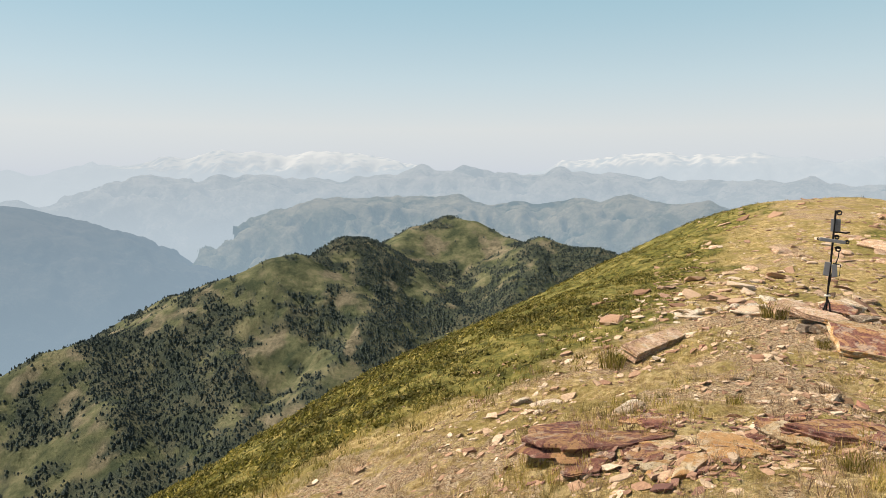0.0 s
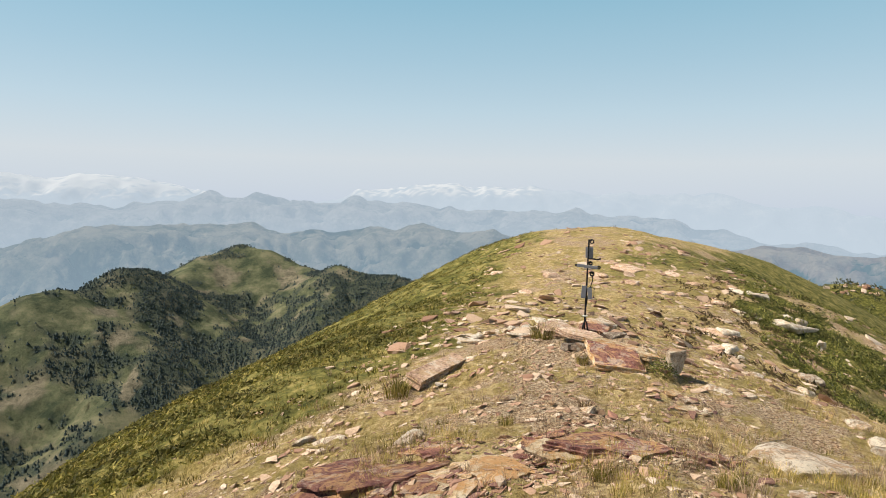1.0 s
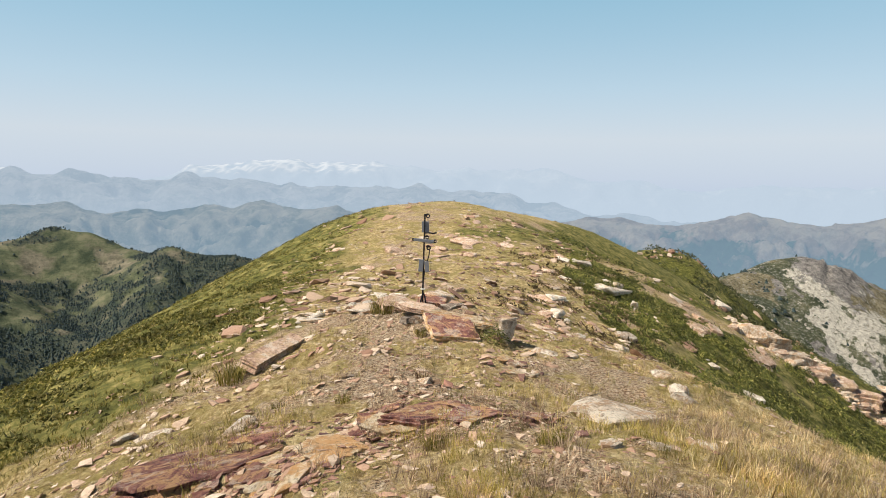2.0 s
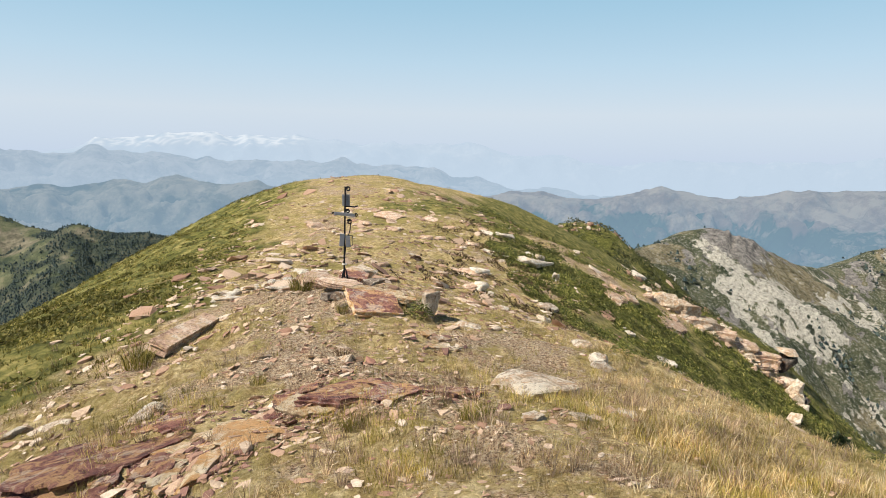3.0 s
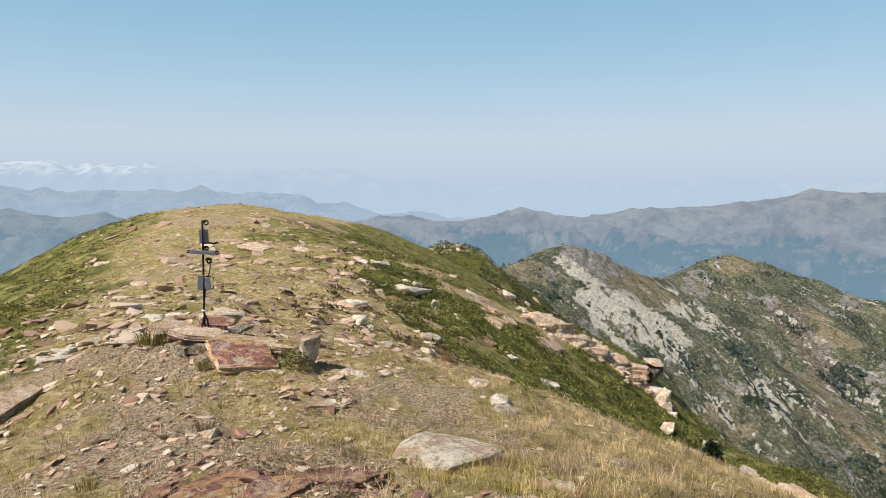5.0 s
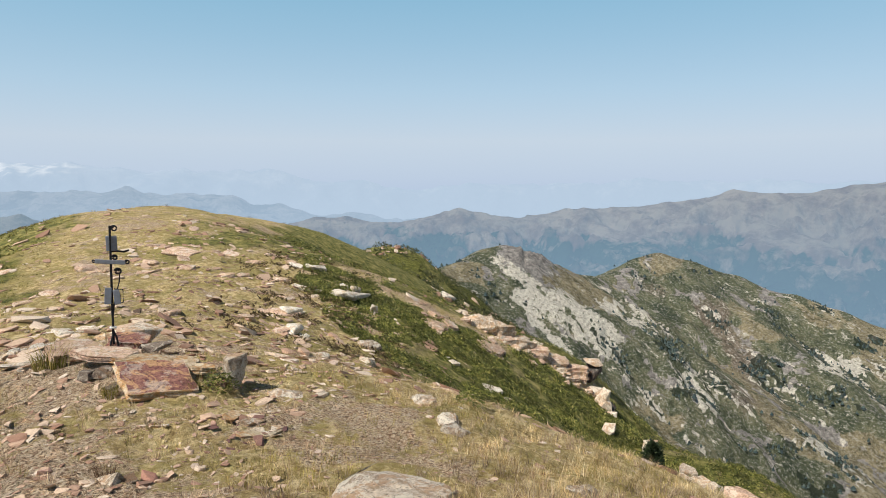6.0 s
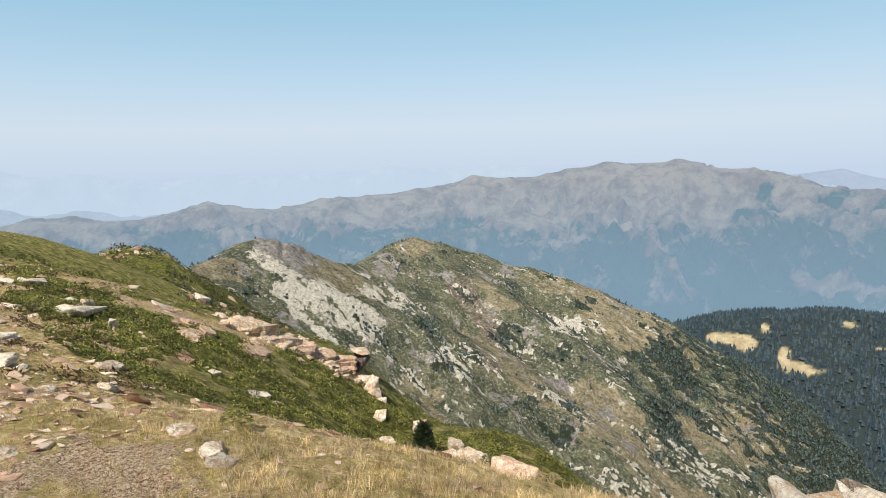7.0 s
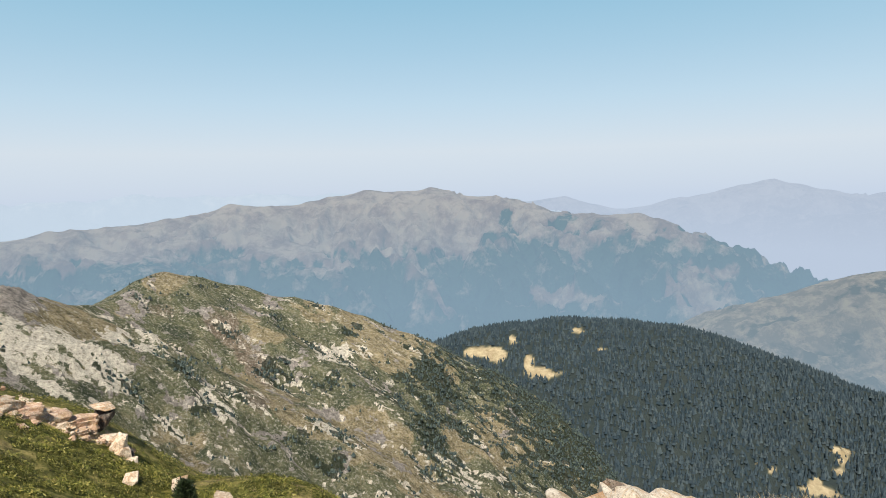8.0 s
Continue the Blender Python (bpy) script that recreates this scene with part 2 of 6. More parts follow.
class Nodes:
    """A small hand for node materials."""

    def __init__(self, name, rough=0.9, spec=0.2):
        self.mat = bpy.data.materials.new(name)
        self.mat.use_nodes = True
        self.t = self.mat.node_tree
        self.bsdf = self.t.nodes["Principled BSDF"]
        self.bsdf.inputs["Roughness"].default_value = rough
        self.bsdf.inputs["Specular IOR Level"].default_value = spec
        self.geo = self.t.nodes.new("ShaderNodeNewGeometry")

    def link(self, a, b):
        self.t.links.new(a, b)

    def attr(self, name):
        n = self.t.nodes.new("ShaderNodeAttribute")
        n.attribute_name = name
        return n.outputs["Fac"]

    def pos(self, stretch=None):
        if stretch is None:
            return self.geo.outputs["Position"]
        n = self.t.nodes.new("ShaderNodeMapping")
        n.inputs["Scale"].default_value = stretch
        self.link(self.geo.outputs["Position"], n.inputs["Vector"])
        return n.outputs[0]

    def local(self, stretch=(1, 1, 1)):
        c = self.t.nodes.new("ShaderNodeTexCoord")
        n = self.t.nodes.new("ShaderNodeMapping")
        n.inputs["Scale"].default_value = stretch
        self.link(c.outputs["Object"], n.inputs["Vector"])
        return n.outputs[0]

    def noise(self, scale, detail=5, rough=0.6, vec=None, dist=0.0):
        n = self.t.nodes.new("ShaderNodeTexNoise")
        n.inputs["Scale"].default_value, n.inputs["Detail"].default_value = scale, detail
        n.inputs["Roughness"].default_value, n.inputs["Distortion"].default_value = rough, dist
        self.link(vec or self.pos(), n.inputs["Vector"])
        return n.outputs["Fac"]

    def cells(self, scale, vec=None, feature="F1"):
        n = self.t.nodes.new("ShaderNodeTexVoronoi")
        n.feature = feature
        n.inputs["Scale"].default_value = scale
        self.link(vec or self.pos(), n.inputs["Vector"])
        return n.outputs["Distance"], n.outputs["Color"] if feature == "F1" else None

    def bent(self, vec, amount):
        """Places shifted by noise, so that cells lose their straight sides."""
        t = self.t.nodes.new("ShaderNodeTexNoise")
        t.inputs["Scale"].default_value, t.inputs["Detail"].default_value = 5.0, 4
        self.link(vec, t.inputs["Vector"])
        m = self.t.nodes.new("ShaderNodeVectorMath")
        m.operation = "MULTIPLY_ADD"
        m.inputs[1].default_value = (amount, amount, amount)
        self.link(t.outputs["Color"], m.inputs[0])
        self.link(vec, m.inputs[2])
        return m.outputs[0]

    def ramp(self, fac, *stops):
        n = self.t.nodes.new("ShaderNodeValToRGB")
        el = n.color_ramp.elements
        while len(el) < len(stops):
            el.new(0.5)
        for e, (p, c) in zip(el, stops):
            e.position = p
            e.color = (*c, 1) if isinstance(c, tuple) else (c, c, c, 1)
        self.link(fac, n.inputs[0])
        return n.outputs[0]

    def mix(self, fac, a, b, how="MIX"):
        n = self.t.nodes.new("ShaderNodeMix")
        n.data_type, n.blend_type = "RGBA", how
        for i, v in ((0, fac), (6, a), (7, b)):
            if isinstance(v, tuple):
                n.inputs[i].default_value = (*v, 1)
            elif isinstance(v, float):
                n.inputs[i].default_value = v
            else:
                self.link(v, n.inputs[i])
        return n.outputs[2]

    def calc(self, op, a, b=0.0):
        n = self.t.nodes.new("ShaderNodeMath")
        n.operation = op
        n.use_clamp = True
        for i, v in ((0, a), (1, b)):
            if isinstance(v, float):
                n.inputs[i].default_value = v
            else:
                self.link(v, n.inputs[i])
        return n.outputs[0]

    def random(self):
        n = self.t.nodes.new("ShaderNodeObjectInfo")
        return n.outputs["Random"]

    def island(self):
        return self.geo.outputs["Random Per Island"]

    def bump(self, height, distance, strength=1.0):
        n = self.t.nodes.new("ShaderNodeBump")
        n.inputs["Distance"].default_value, n.inputs["Strength"].default_value = distance, strength
        self.link(height, n.inputs["Height"])
        self.link(n.outputs[0], self.bsdf.inputs["Normal"])

    def color(self, c):
        if isinstance(c, tuple):
            self.bsdf.inputs["Base Color"].default_value = (*c, 1)
        else:
            self.link(c, self.bsdf.inputs["Base Color"])
        return self

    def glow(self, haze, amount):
        """Paints the light of the air between as emission on the far backdrop ranges."""
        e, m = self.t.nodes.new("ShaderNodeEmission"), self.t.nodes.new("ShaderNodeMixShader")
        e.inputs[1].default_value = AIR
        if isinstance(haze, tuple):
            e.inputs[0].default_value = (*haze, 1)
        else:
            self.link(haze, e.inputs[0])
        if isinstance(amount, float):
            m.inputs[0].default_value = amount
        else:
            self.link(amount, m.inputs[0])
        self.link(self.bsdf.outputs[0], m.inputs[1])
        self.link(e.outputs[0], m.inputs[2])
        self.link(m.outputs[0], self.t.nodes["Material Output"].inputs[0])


def ground_material():
    n = Nodes("summit_ground", 0.95, 0.1)
    dirt = n.ramp(n.noise(2.6, 10, 0.8), (0.40, (0.34, 0.19, 0.09)), (0.5, (0.66, 0.41, 0.215)), (0.60, (0.88, 0.64, 0.40)))
    dirt = n.mix(n.ramp(n.noise(0.35, 4), (0.5, 0.0), (0.66, 0.45)), dirt, (0.46, 0.25, 0.14))
    straw = n.ramp(n.noise(7.0, 9, 0.8), (0.40, (0.26, 0.17, 0.06)), (0.5, (0.55, 0.395, 0.16)), (0.60, (0.82, 0.645, 0.34)))
    straw = n.mix(n.ramp(n.noise(1.1, 7, 0.75), (0.48, 0.0), (0.57, 0.75)), straw, n.ramp(n.noise(9.0, 8, 0.8), (0.4, (0.20, 0.155, 0.035)), (0.6, (0.50, 0.39, 0.12))))
    turf = n.ramp(n.noise(2.2, 9, 0.75), (0.38, (0.055, 0.058, 0.016)), (0.5, (0.17, 0.155, 0.042)), (0.62, (0.36, 0.285, 0.10)))
    shrub = n.ramp(n.noise(3.0, 9, 0.8), (0.38, (0.02, 0.024, 0.006)), (0.5, (0.09, 0.09, 0.02)), (0.64, (0.26, 0.22, 0.06)))
    bare = n.calc("MULTIPLY", n.calc("SUBTRACT", 1.0, n.attr("shrub")), n.calc("SUBTRACT", 1.0, n.calc("MULTIPLY", n.attr("turf"), 0.9)))
    col, relief = dirt, None
    for size, amount in ((4.5, 0.50), (11.0, 0.47), (27.0, 0.45)):
        flat = n.bent(n.pos((1.0, 1.5, 1.0)), 0.7 / size)
        edge, nothing = n.cells(size, flat, "DISTANCE_TO_EDGE")
        near, tint = n.cells(size, flat)
        shown = n.calc("MULTIPLY", n.ramp(n.noise(size * 0.4, 7, 0.75), (amount, 0.0), (amount + 0.03, 1.0)), bare)
        slate = n.ramp(tint, (0.0, (0.30, 0.16, 0.10)), (0.2, (0.46, 0.29, 0.17)), (0.5, (0.60, 0.43, 0.26)), (0.8, (0.72, 0.57, 0.39)), (1.0, (0.78, 0.68, 0.53)))
        slate = n.mix(n.ramp(n.noise(size * 3, 7, 0.8), (0.45, 0.0), (0.7, 0.6)), slate, (0.40, 0.25, 0.14))
        col = n.mix(n.calc("MULTIPLY", shown, 0.8), col, slate)
        col = n.mix(n.calc("MULTIPLY", n.calc("MULTIPLY", n.ramp(edge, (0.0, 1.0), (0.04, 0.0)), shown), 0.45), col, (0.16, 0.10, 0.06))
        step = n.calc("MULTIPLY", n.ramp(edge, (0.0, 0.0), (0.08, 1.0)), shown)
        relief = step if relief is None else n.mix(0.5, relief, step)
    speck = n.noise(38.0, 7, 0.8)
    col = n.mix(n.ramp(speck, (0.43, 0.85), (0.485, 0.0)), col, (0.10, 0.055, 0.033))
    col = n.mix(n.ramp(speck, (0.53, 0.0), (0.58, 0.75)), col, (0.80, 0.65, 0.45))
    col = n.mix(n.ramp(n.calc("ADD", n.calc("MULTIPLY", n.attr("straw"), 0.5), n.calc("MULTIPLY", n.ramp(n.noise(1.8, 10, 0.82), (0.38, 0.0), (0.62, 1.0)), 0.5)), (0.42, 0.0), (0.56, 0.92)), col, straw)
    col = n.mix(n.ramp(n.calc("ADD", n.calc("MULTIPLY", n.attr("turf"), 0.7), n.calc("MULTIPLY", n.noise(0.9, 10, 0.8), 0.5)), (0.42, 0.0), (0.76, 1.0)), col, turf)
    col = n.mix(n.ramp(n.calc("ADD", n.calc("MULTIPLY", n.attr("shrub"), 0.7), n.calc("MULTIPLY", n.noise(0.8, 9, 0.8), 0.5)), (0.52, 0.0), (0.62, 1.0)), col, shrub)
    n.color(col)
    n.bump(n.mix(0.35, n.mix(0.5, n.noise(16.0, 10, 0.9), n.noise(1.6, 6, 0.7)), relief), 0.10, 1.0)
    return n.mat


def wooded_material(name, thin, rich, shade):
    n = Nodes(name, 0.95, 0.05)
    grass = n.ramp(n.noise(0.02, 8, 0.7), (0.38, (0.052, 0.066, 0.038)), (0.5, (0.118, 0.126, 0.068)), (0.62, (0.205, 0.19, 0.11)))
    bare = n.ramp(n.noise(0.05, 8, 0.75), (0.40, thin), (0.60, rich))
    col = n.mix(n.attr("bare"), grass, bare)
    # shade: how far the ground colour is darkened under the woods
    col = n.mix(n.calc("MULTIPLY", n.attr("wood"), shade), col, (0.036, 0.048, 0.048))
    n.color(col)
    n.bump(n.noise(0.08, 9, 0.8), 6.0, 1.0)
    return n.mat


def scree_material():
    n = Nodes("scree_slope", 0.95, 0.05)
    down = n.t.nodes.new("ShaderNodeMapping")
    down.vector_type = "TEXTURE"
    down.inputs["Rotation"].default_value = (0, 0, radians(61.0))
    down.inputs["Scale"].default_value = (1.8, 1.0, 1.2)
    n.link(n.pos(), down.inputs["Vector"])
    run = down.outputs[0]
    fine, grit = n.ramp(n.noise(0.06, 10, 0.76, run), (0.36, 0.0), (0.64, 1.0)), n.noise(0.33, 8, 0.8)

    def worn(mask, low, high, k=0.75):
        return n.ramp(n.calc("ADD", n.calc("MULTIPLY", n.attr(mask), 0.62), n.calc("ADD", n.calc("MULTIPLY", fine, k * 0.55), n.calc("MULTIPLY", grit, 0.15))), (low, 0.0), (high, 1.0))

    grass = n.ramp(n.noise(0.035, 9, 0.75, run), (0.38, (0.06, 0.072, 0.044)), (0.5, (0.125, 0.13, 0.072)), (0.62, (0.22, 0.20, 0.115)))
    straw = n.ramp(n.noise(0.09, 9, 0.75, run), (0.38, (0.15, 0.125, 0.07)), (0.5, (0.27, 0.22, 0.125)), (0.62, (0.42, 0.34, 0.20)))
    heath = n.ramp(n.noise(0.12, 9, 0.75), (0.3, (0.11, 0.085, 0.06)), (0.7, (0.27, 0.21, 0.15)))
    rock = n.ramp(n.noise(0.16, 10, 0.85), (0.34, (0.055, 0.05, 0.045)), (0.48, (0.25, 0.22, 0.19)), (0.64, (0.55, 0.49, 0.42)))
    stones = n.ramp(n.noise(0.30, 10, 0.85), (0.40, (0.30, 0.26, 0.19)), (0.5, (0.64, 0.57, 0.45)), (0.60, (0.84, 0.78, 0.64)))
    col = n.mix(worn("straw", 0.50, 0.70), grass, straw)
    col = n.mix(worn("heath", 0.52, 0.78), col, heath)
    # Dark flecks stand for shrubs, boulders and their painted shadows.
    col = n.mix(n.ramp(grit, (0.42, 0.6), (0.47, 0.0)), col, (0.032, 0.037, 0.024))
    col = n.mix(n.ramp(grit, (0.54, 0.0), (0.58, 0.75)), col, (0.44, 0.40, 0.33))
    col = n.mix(worn("rock", 0.56, 0.66), col, rock)
    col = n.mix(worn("scree", 0.58, 0.68, 1.15), col, stones)
    # The ground colour is darkened under the woods.
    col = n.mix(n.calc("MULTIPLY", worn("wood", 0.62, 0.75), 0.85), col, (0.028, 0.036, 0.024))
    n.color(col)
    n.bump(n.noise(0.22, 10, 0.9), 4.5, 1.0)
    return n.mat


def range_material(name, low, high, rock, haze, amount, z0, z1, scale=0.004, granite=False, spurs=0.0, relief=60.0):
    """A far range: woods below, bare ground above, and haze painted on as glow."""
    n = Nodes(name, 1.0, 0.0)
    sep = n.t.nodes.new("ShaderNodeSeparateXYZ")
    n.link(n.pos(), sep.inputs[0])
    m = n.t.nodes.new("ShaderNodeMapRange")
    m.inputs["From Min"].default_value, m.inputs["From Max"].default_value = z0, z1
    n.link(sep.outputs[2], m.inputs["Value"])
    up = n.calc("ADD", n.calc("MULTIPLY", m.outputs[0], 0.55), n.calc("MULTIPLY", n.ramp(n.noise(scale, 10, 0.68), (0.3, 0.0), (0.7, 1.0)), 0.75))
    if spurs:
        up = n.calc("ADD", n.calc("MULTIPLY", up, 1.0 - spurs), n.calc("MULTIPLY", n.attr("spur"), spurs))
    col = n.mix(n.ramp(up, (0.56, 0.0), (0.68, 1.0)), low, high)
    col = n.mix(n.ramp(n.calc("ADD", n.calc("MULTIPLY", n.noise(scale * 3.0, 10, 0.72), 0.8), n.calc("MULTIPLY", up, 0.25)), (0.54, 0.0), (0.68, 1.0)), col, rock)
    # Pale cream granite: the warm cast of hazy light is in its colour.
    n.color(n.mix(n.attr("granite"), col, (0.88, 0.80, 0.71)) if granite else col)
    n.bump(n.noise(scale * 4, 10, 0.78), 8.0 if granite else relief, 1.0)
    # Painted haze: more emission towards the foot of the range.
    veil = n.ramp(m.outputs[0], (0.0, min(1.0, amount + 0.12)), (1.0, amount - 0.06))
    n.glow(haze, n.calc("MULTIPLY", veil, n.calc("SUBTRACT", 1.0, n.calc("MULTIPLY", n.attr("granite"), 0.16))) if granite else veil)
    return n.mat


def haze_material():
    """A glowing sheet painted as the horizon's summer haze and low sky, thinning upwards."""
    n = Nodes("painted_haze", 1.0, 0.0)
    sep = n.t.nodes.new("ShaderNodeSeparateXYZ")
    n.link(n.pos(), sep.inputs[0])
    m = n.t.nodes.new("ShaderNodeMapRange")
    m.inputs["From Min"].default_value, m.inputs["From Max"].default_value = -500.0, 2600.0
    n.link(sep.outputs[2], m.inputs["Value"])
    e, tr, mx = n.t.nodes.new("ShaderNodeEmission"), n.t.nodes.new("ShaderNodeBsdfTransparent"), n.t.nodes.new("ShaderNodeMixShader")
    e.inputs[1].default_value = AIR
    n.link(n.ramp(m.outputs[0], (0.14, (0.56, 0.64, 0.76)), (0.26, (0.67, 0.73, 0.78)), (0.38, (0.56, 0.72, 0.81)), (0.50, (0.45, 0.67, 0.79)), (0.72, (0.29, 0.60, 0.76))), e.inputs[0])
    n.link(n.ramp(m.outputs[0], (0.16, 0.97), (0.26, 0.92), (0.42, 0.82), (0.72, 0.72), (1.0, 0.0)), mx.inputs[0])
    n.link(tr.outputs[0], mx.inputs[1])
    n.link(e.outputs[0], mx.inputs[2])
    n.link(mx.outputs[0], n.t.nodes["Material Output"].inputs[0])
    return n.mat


def stone_material(name, base, dark, light, stain, lichen=0.5, stain_amount=0.5):
    """Weathered rock: two scales of tone, rusty stains, pale lichen and fine relief."""
    n = Nodes(name, 0.88, 0.25)
    v = n.local()
    shift = n.t.nodes.new("ShaderNodeVectorMath")
    shift.operation = "ADD"
    mul = n.t.nodes.new("ShaderNodeMath")
    mul.operation = "MULTIPLY"
    mul.inputs[1].default_value = 37.0
    n.link(n.random(), mul.inputs[0])
    n.link(v, shift.inputs[0])
    n.link(mul.outputs[0], shift.inputs[1])
    v = shift.outputs[0]
    col = n.ramp(n.noise(9.0, 10, 0.8, v), (0.40, dark), (0.49, base), (0.60, light))
    col = n.mix(n.ramp(n.noise(3.4, 7, 0.7, v, 1.2), (0.57 - 0.14 * stain_amount, 0.0), (0.62 - 0.14 * stain_amount, 0.8)), col, stain)
    col = n.mix(n.ramp(n.noise(5.0, 8, 0.75, v, 0.6), (0.53, 0.0), (0.57, lichen)), col, (0.76, 0.66, 0.51))
    col = n.mix(n.ramp(n.noise(30.0, 7, 0.8, v), (0.54, 0.0), (0.60, 0.7)), col, tuple(0.4 * q for q in dark))
    tone = n.t.nodes.new("ShaderNodeHueSaturation")
    m = n.t.nodes.new("ShaderNodeMapRange")
    m.inputs["To Min"].default_value, m.inputs["To Max"].default_value = 0.78, 1.15
    n.link(n.random(), m.inputs["Value"])
    n.link(m.outputs[0], tone.inputs["Value"])
    n.link(col, tone.inputs["Color"])
    n.color(tone.outputs[0])
    n.bump(n.mix(0.5, n.noise(22.0, 10, 0.85, v), n.noise(4.0, 9, 0.8, n.local((1, 1, 6)))), 0.06, 1.0)
    return n.mat


def tinted(name, stops, rough=0.85, spec=0.2, translucent=0.0, grain=0.0, clump=0.0):
    """A material whose tone changes from piece to piece of one mesh."""
    n = Nodes(name, rough, spec)
    col = n.ramp(n.island(), *stops)
    if grain:
        col = n.mix(n.ramp(n.noise(grain, 6, 0.75), (0.35, 0.0), (0.7, 0.55)), col, tuple(0.45 * c for c in stops[0][1]))
    if clump:
        col = n.mix(1.0, col, n.ramp(n.noise(clump, 5, 0.65), (0.40, (0.52, 0.50, 0.48)), (0.5, (0.95, 0.92, 0.88)), (0.60, (1.35, 1.28, 1.15))), "MULTIPLY")
    n.color(col)
    if translucent:
        tr, m = n.t.nodes.new("ShaderNodeBsdfTranslucent"), n.t.nodes.new("ShaderNodeMixShader")
        n.link(col, tr.inputs[0])
        m.inputs[0].default_value = translucent
        n.link(n.bsdf.outputs[0], m.inputs[1])
        n.link(tr.outputs[0], m.inputs[2])
        n.link(m.outputs[0], n.t.nodes["Material Output"].inputs[0])
    return n.mat


def metal_material(name, base, rough, metallic, rust):
    n = Nodes(name, rough, 0.4)
    n.bsdf.inputs["Metallic"].default_value = metallic
    n.color(n.mix(n.ramp(n.noise(25.0, 8, 0.75, n.local()), (0.5, 0.0), (0.7, 0.8)), base, rust))
    n.bump(n.noise(60.0, 6, 0.7, n.local()), 0.004, 0.6)
    return n.mat


m_pale = stone_material("pale_stone", (0.58, 0.455, 0.335), (0.34, 0.23, 0.135), (0.84, 0.69, 0.50), (0.50, 0.30, 0.16), 0.85, 0.4)
m_cream = stone_material("cream_slate", (0.66, 0.48, 0.28), (0.40, 0.25, 0.13), (0.78, 0.64, 0.43), (0.54, 0.27, 0.09), 0.5, 0.6)
m_red = stone_material("red_slate", (0.25, 0.10, 0.075), (0.11, 0.045, 0.045), (0.40, 0.20, 0.135), (0.58, 0.33, 0.15), 0.35, 0.5)
m_pink = stone_material("pink_slate", (0.56, 0.36, 0.24), (0.30, 0.17, 0.11), (0.70, 0.51, 0.36), (0.54, 0.36, 0.2), 0.6, 0.4)
m_orange = stone_material("orange_rock", (0.55, 0.385, 0.25), (0.34, 0.22, 0.13), (0.78, 0.64, 0.46), (0.58, 0.34, 0.17), 0.8, 0.45)
m_black = stone_material("black_rock", (0.075, 0.06, 0.05), (0.03, 0.025, 0.02), (0.16, 0.13, 0.105), (0.14, 0.085, 0.05), 0.15, 0.3)
m_white = stone_material("white_stone", (0.70, 0.59, 0.46), (0.50, 0.37, 0.24), (0.88, 0.80, 0.66), (0.60, 0.42, 0.24), 0.6, 0.25)
m_dark = stone_material("dark_rock", (0.22, 0.16, 0.115), (0.10, 0.07, 0.05), (0.36, 0.28, 0.20), (0.30, 0.17, 0.09), 0.5, 0.3)

# ---- the land ----
def grid_object(name, x, y, z, material, attrs=None, closed=False):
    """One sheet over rows and columns of places."""
    rows, cols = x.shape
    co = np.stack([x, y, z], -1).reshape(-1, 3)
    j = np.arange(cols if closed else cols - 1)
    i = np.arange(rows - 1)[:, None] * cols
    k = (j + 1) % cols
    quads = np.stack([i + j, i + k, i + cols + k, i + cols + j], -1).reshape(-1, 4)
    me = bpy.data.meshes.new(name)
    me.vertices.add(len(co))
    me.vertices.foreach_set("co", co.ravel().astype(np.float32))
    me.loops.add(quads.size)
    me.loops.foreach_set("vertex_index", quads.ravel().astype(np.int32))
    me.polygons.add(len(quads))
    me.polygons.foreach_set("loop_start", np.arange(0, quads.size, 4, dtype=np.int32))
    me.update(calc_edges=True)
    me.polygons.foreach_set("use_smooth", np.ones(len(quads), bool))
    for key, value in (attrs or {}).items():
        a = me.attributes.new(key, "FLOAT", "POINT")
        a.data.foreach_set("value", np.clip(value, 0, 1).ravel().astype(np.float32))
    me.materials.append(material)
    return new(name, me)


def soup_object(name, co, faces, material, smooth_faces=False):
    """One mesh from arrays of places and of equal-sized faces."""
    me = bpy.data.meshes.new(name)
    me.vertices.add(len(co))
    me.vertices.foreach_set("co", np.asarray(co, np.float32).ravel())
    faces = np.asarray(faces, np.int32)
    w = faces.shape[1]
    me.loops.add(faces.size)
    me.loops.foreach_set("vertex_index", faces.ravel())
    me.polygons.add(len(faces))
    me.polygons.foreach_set("loop_start", np.arange(0, faces.size, w, dtype=np.int32))
    me.update(calc_edges=True)
    me.polygons.foreach_set("use_smooth", np.full(len(faces), smooth_faces, bool))
    me.materials.append(material)
    return new(name, me)


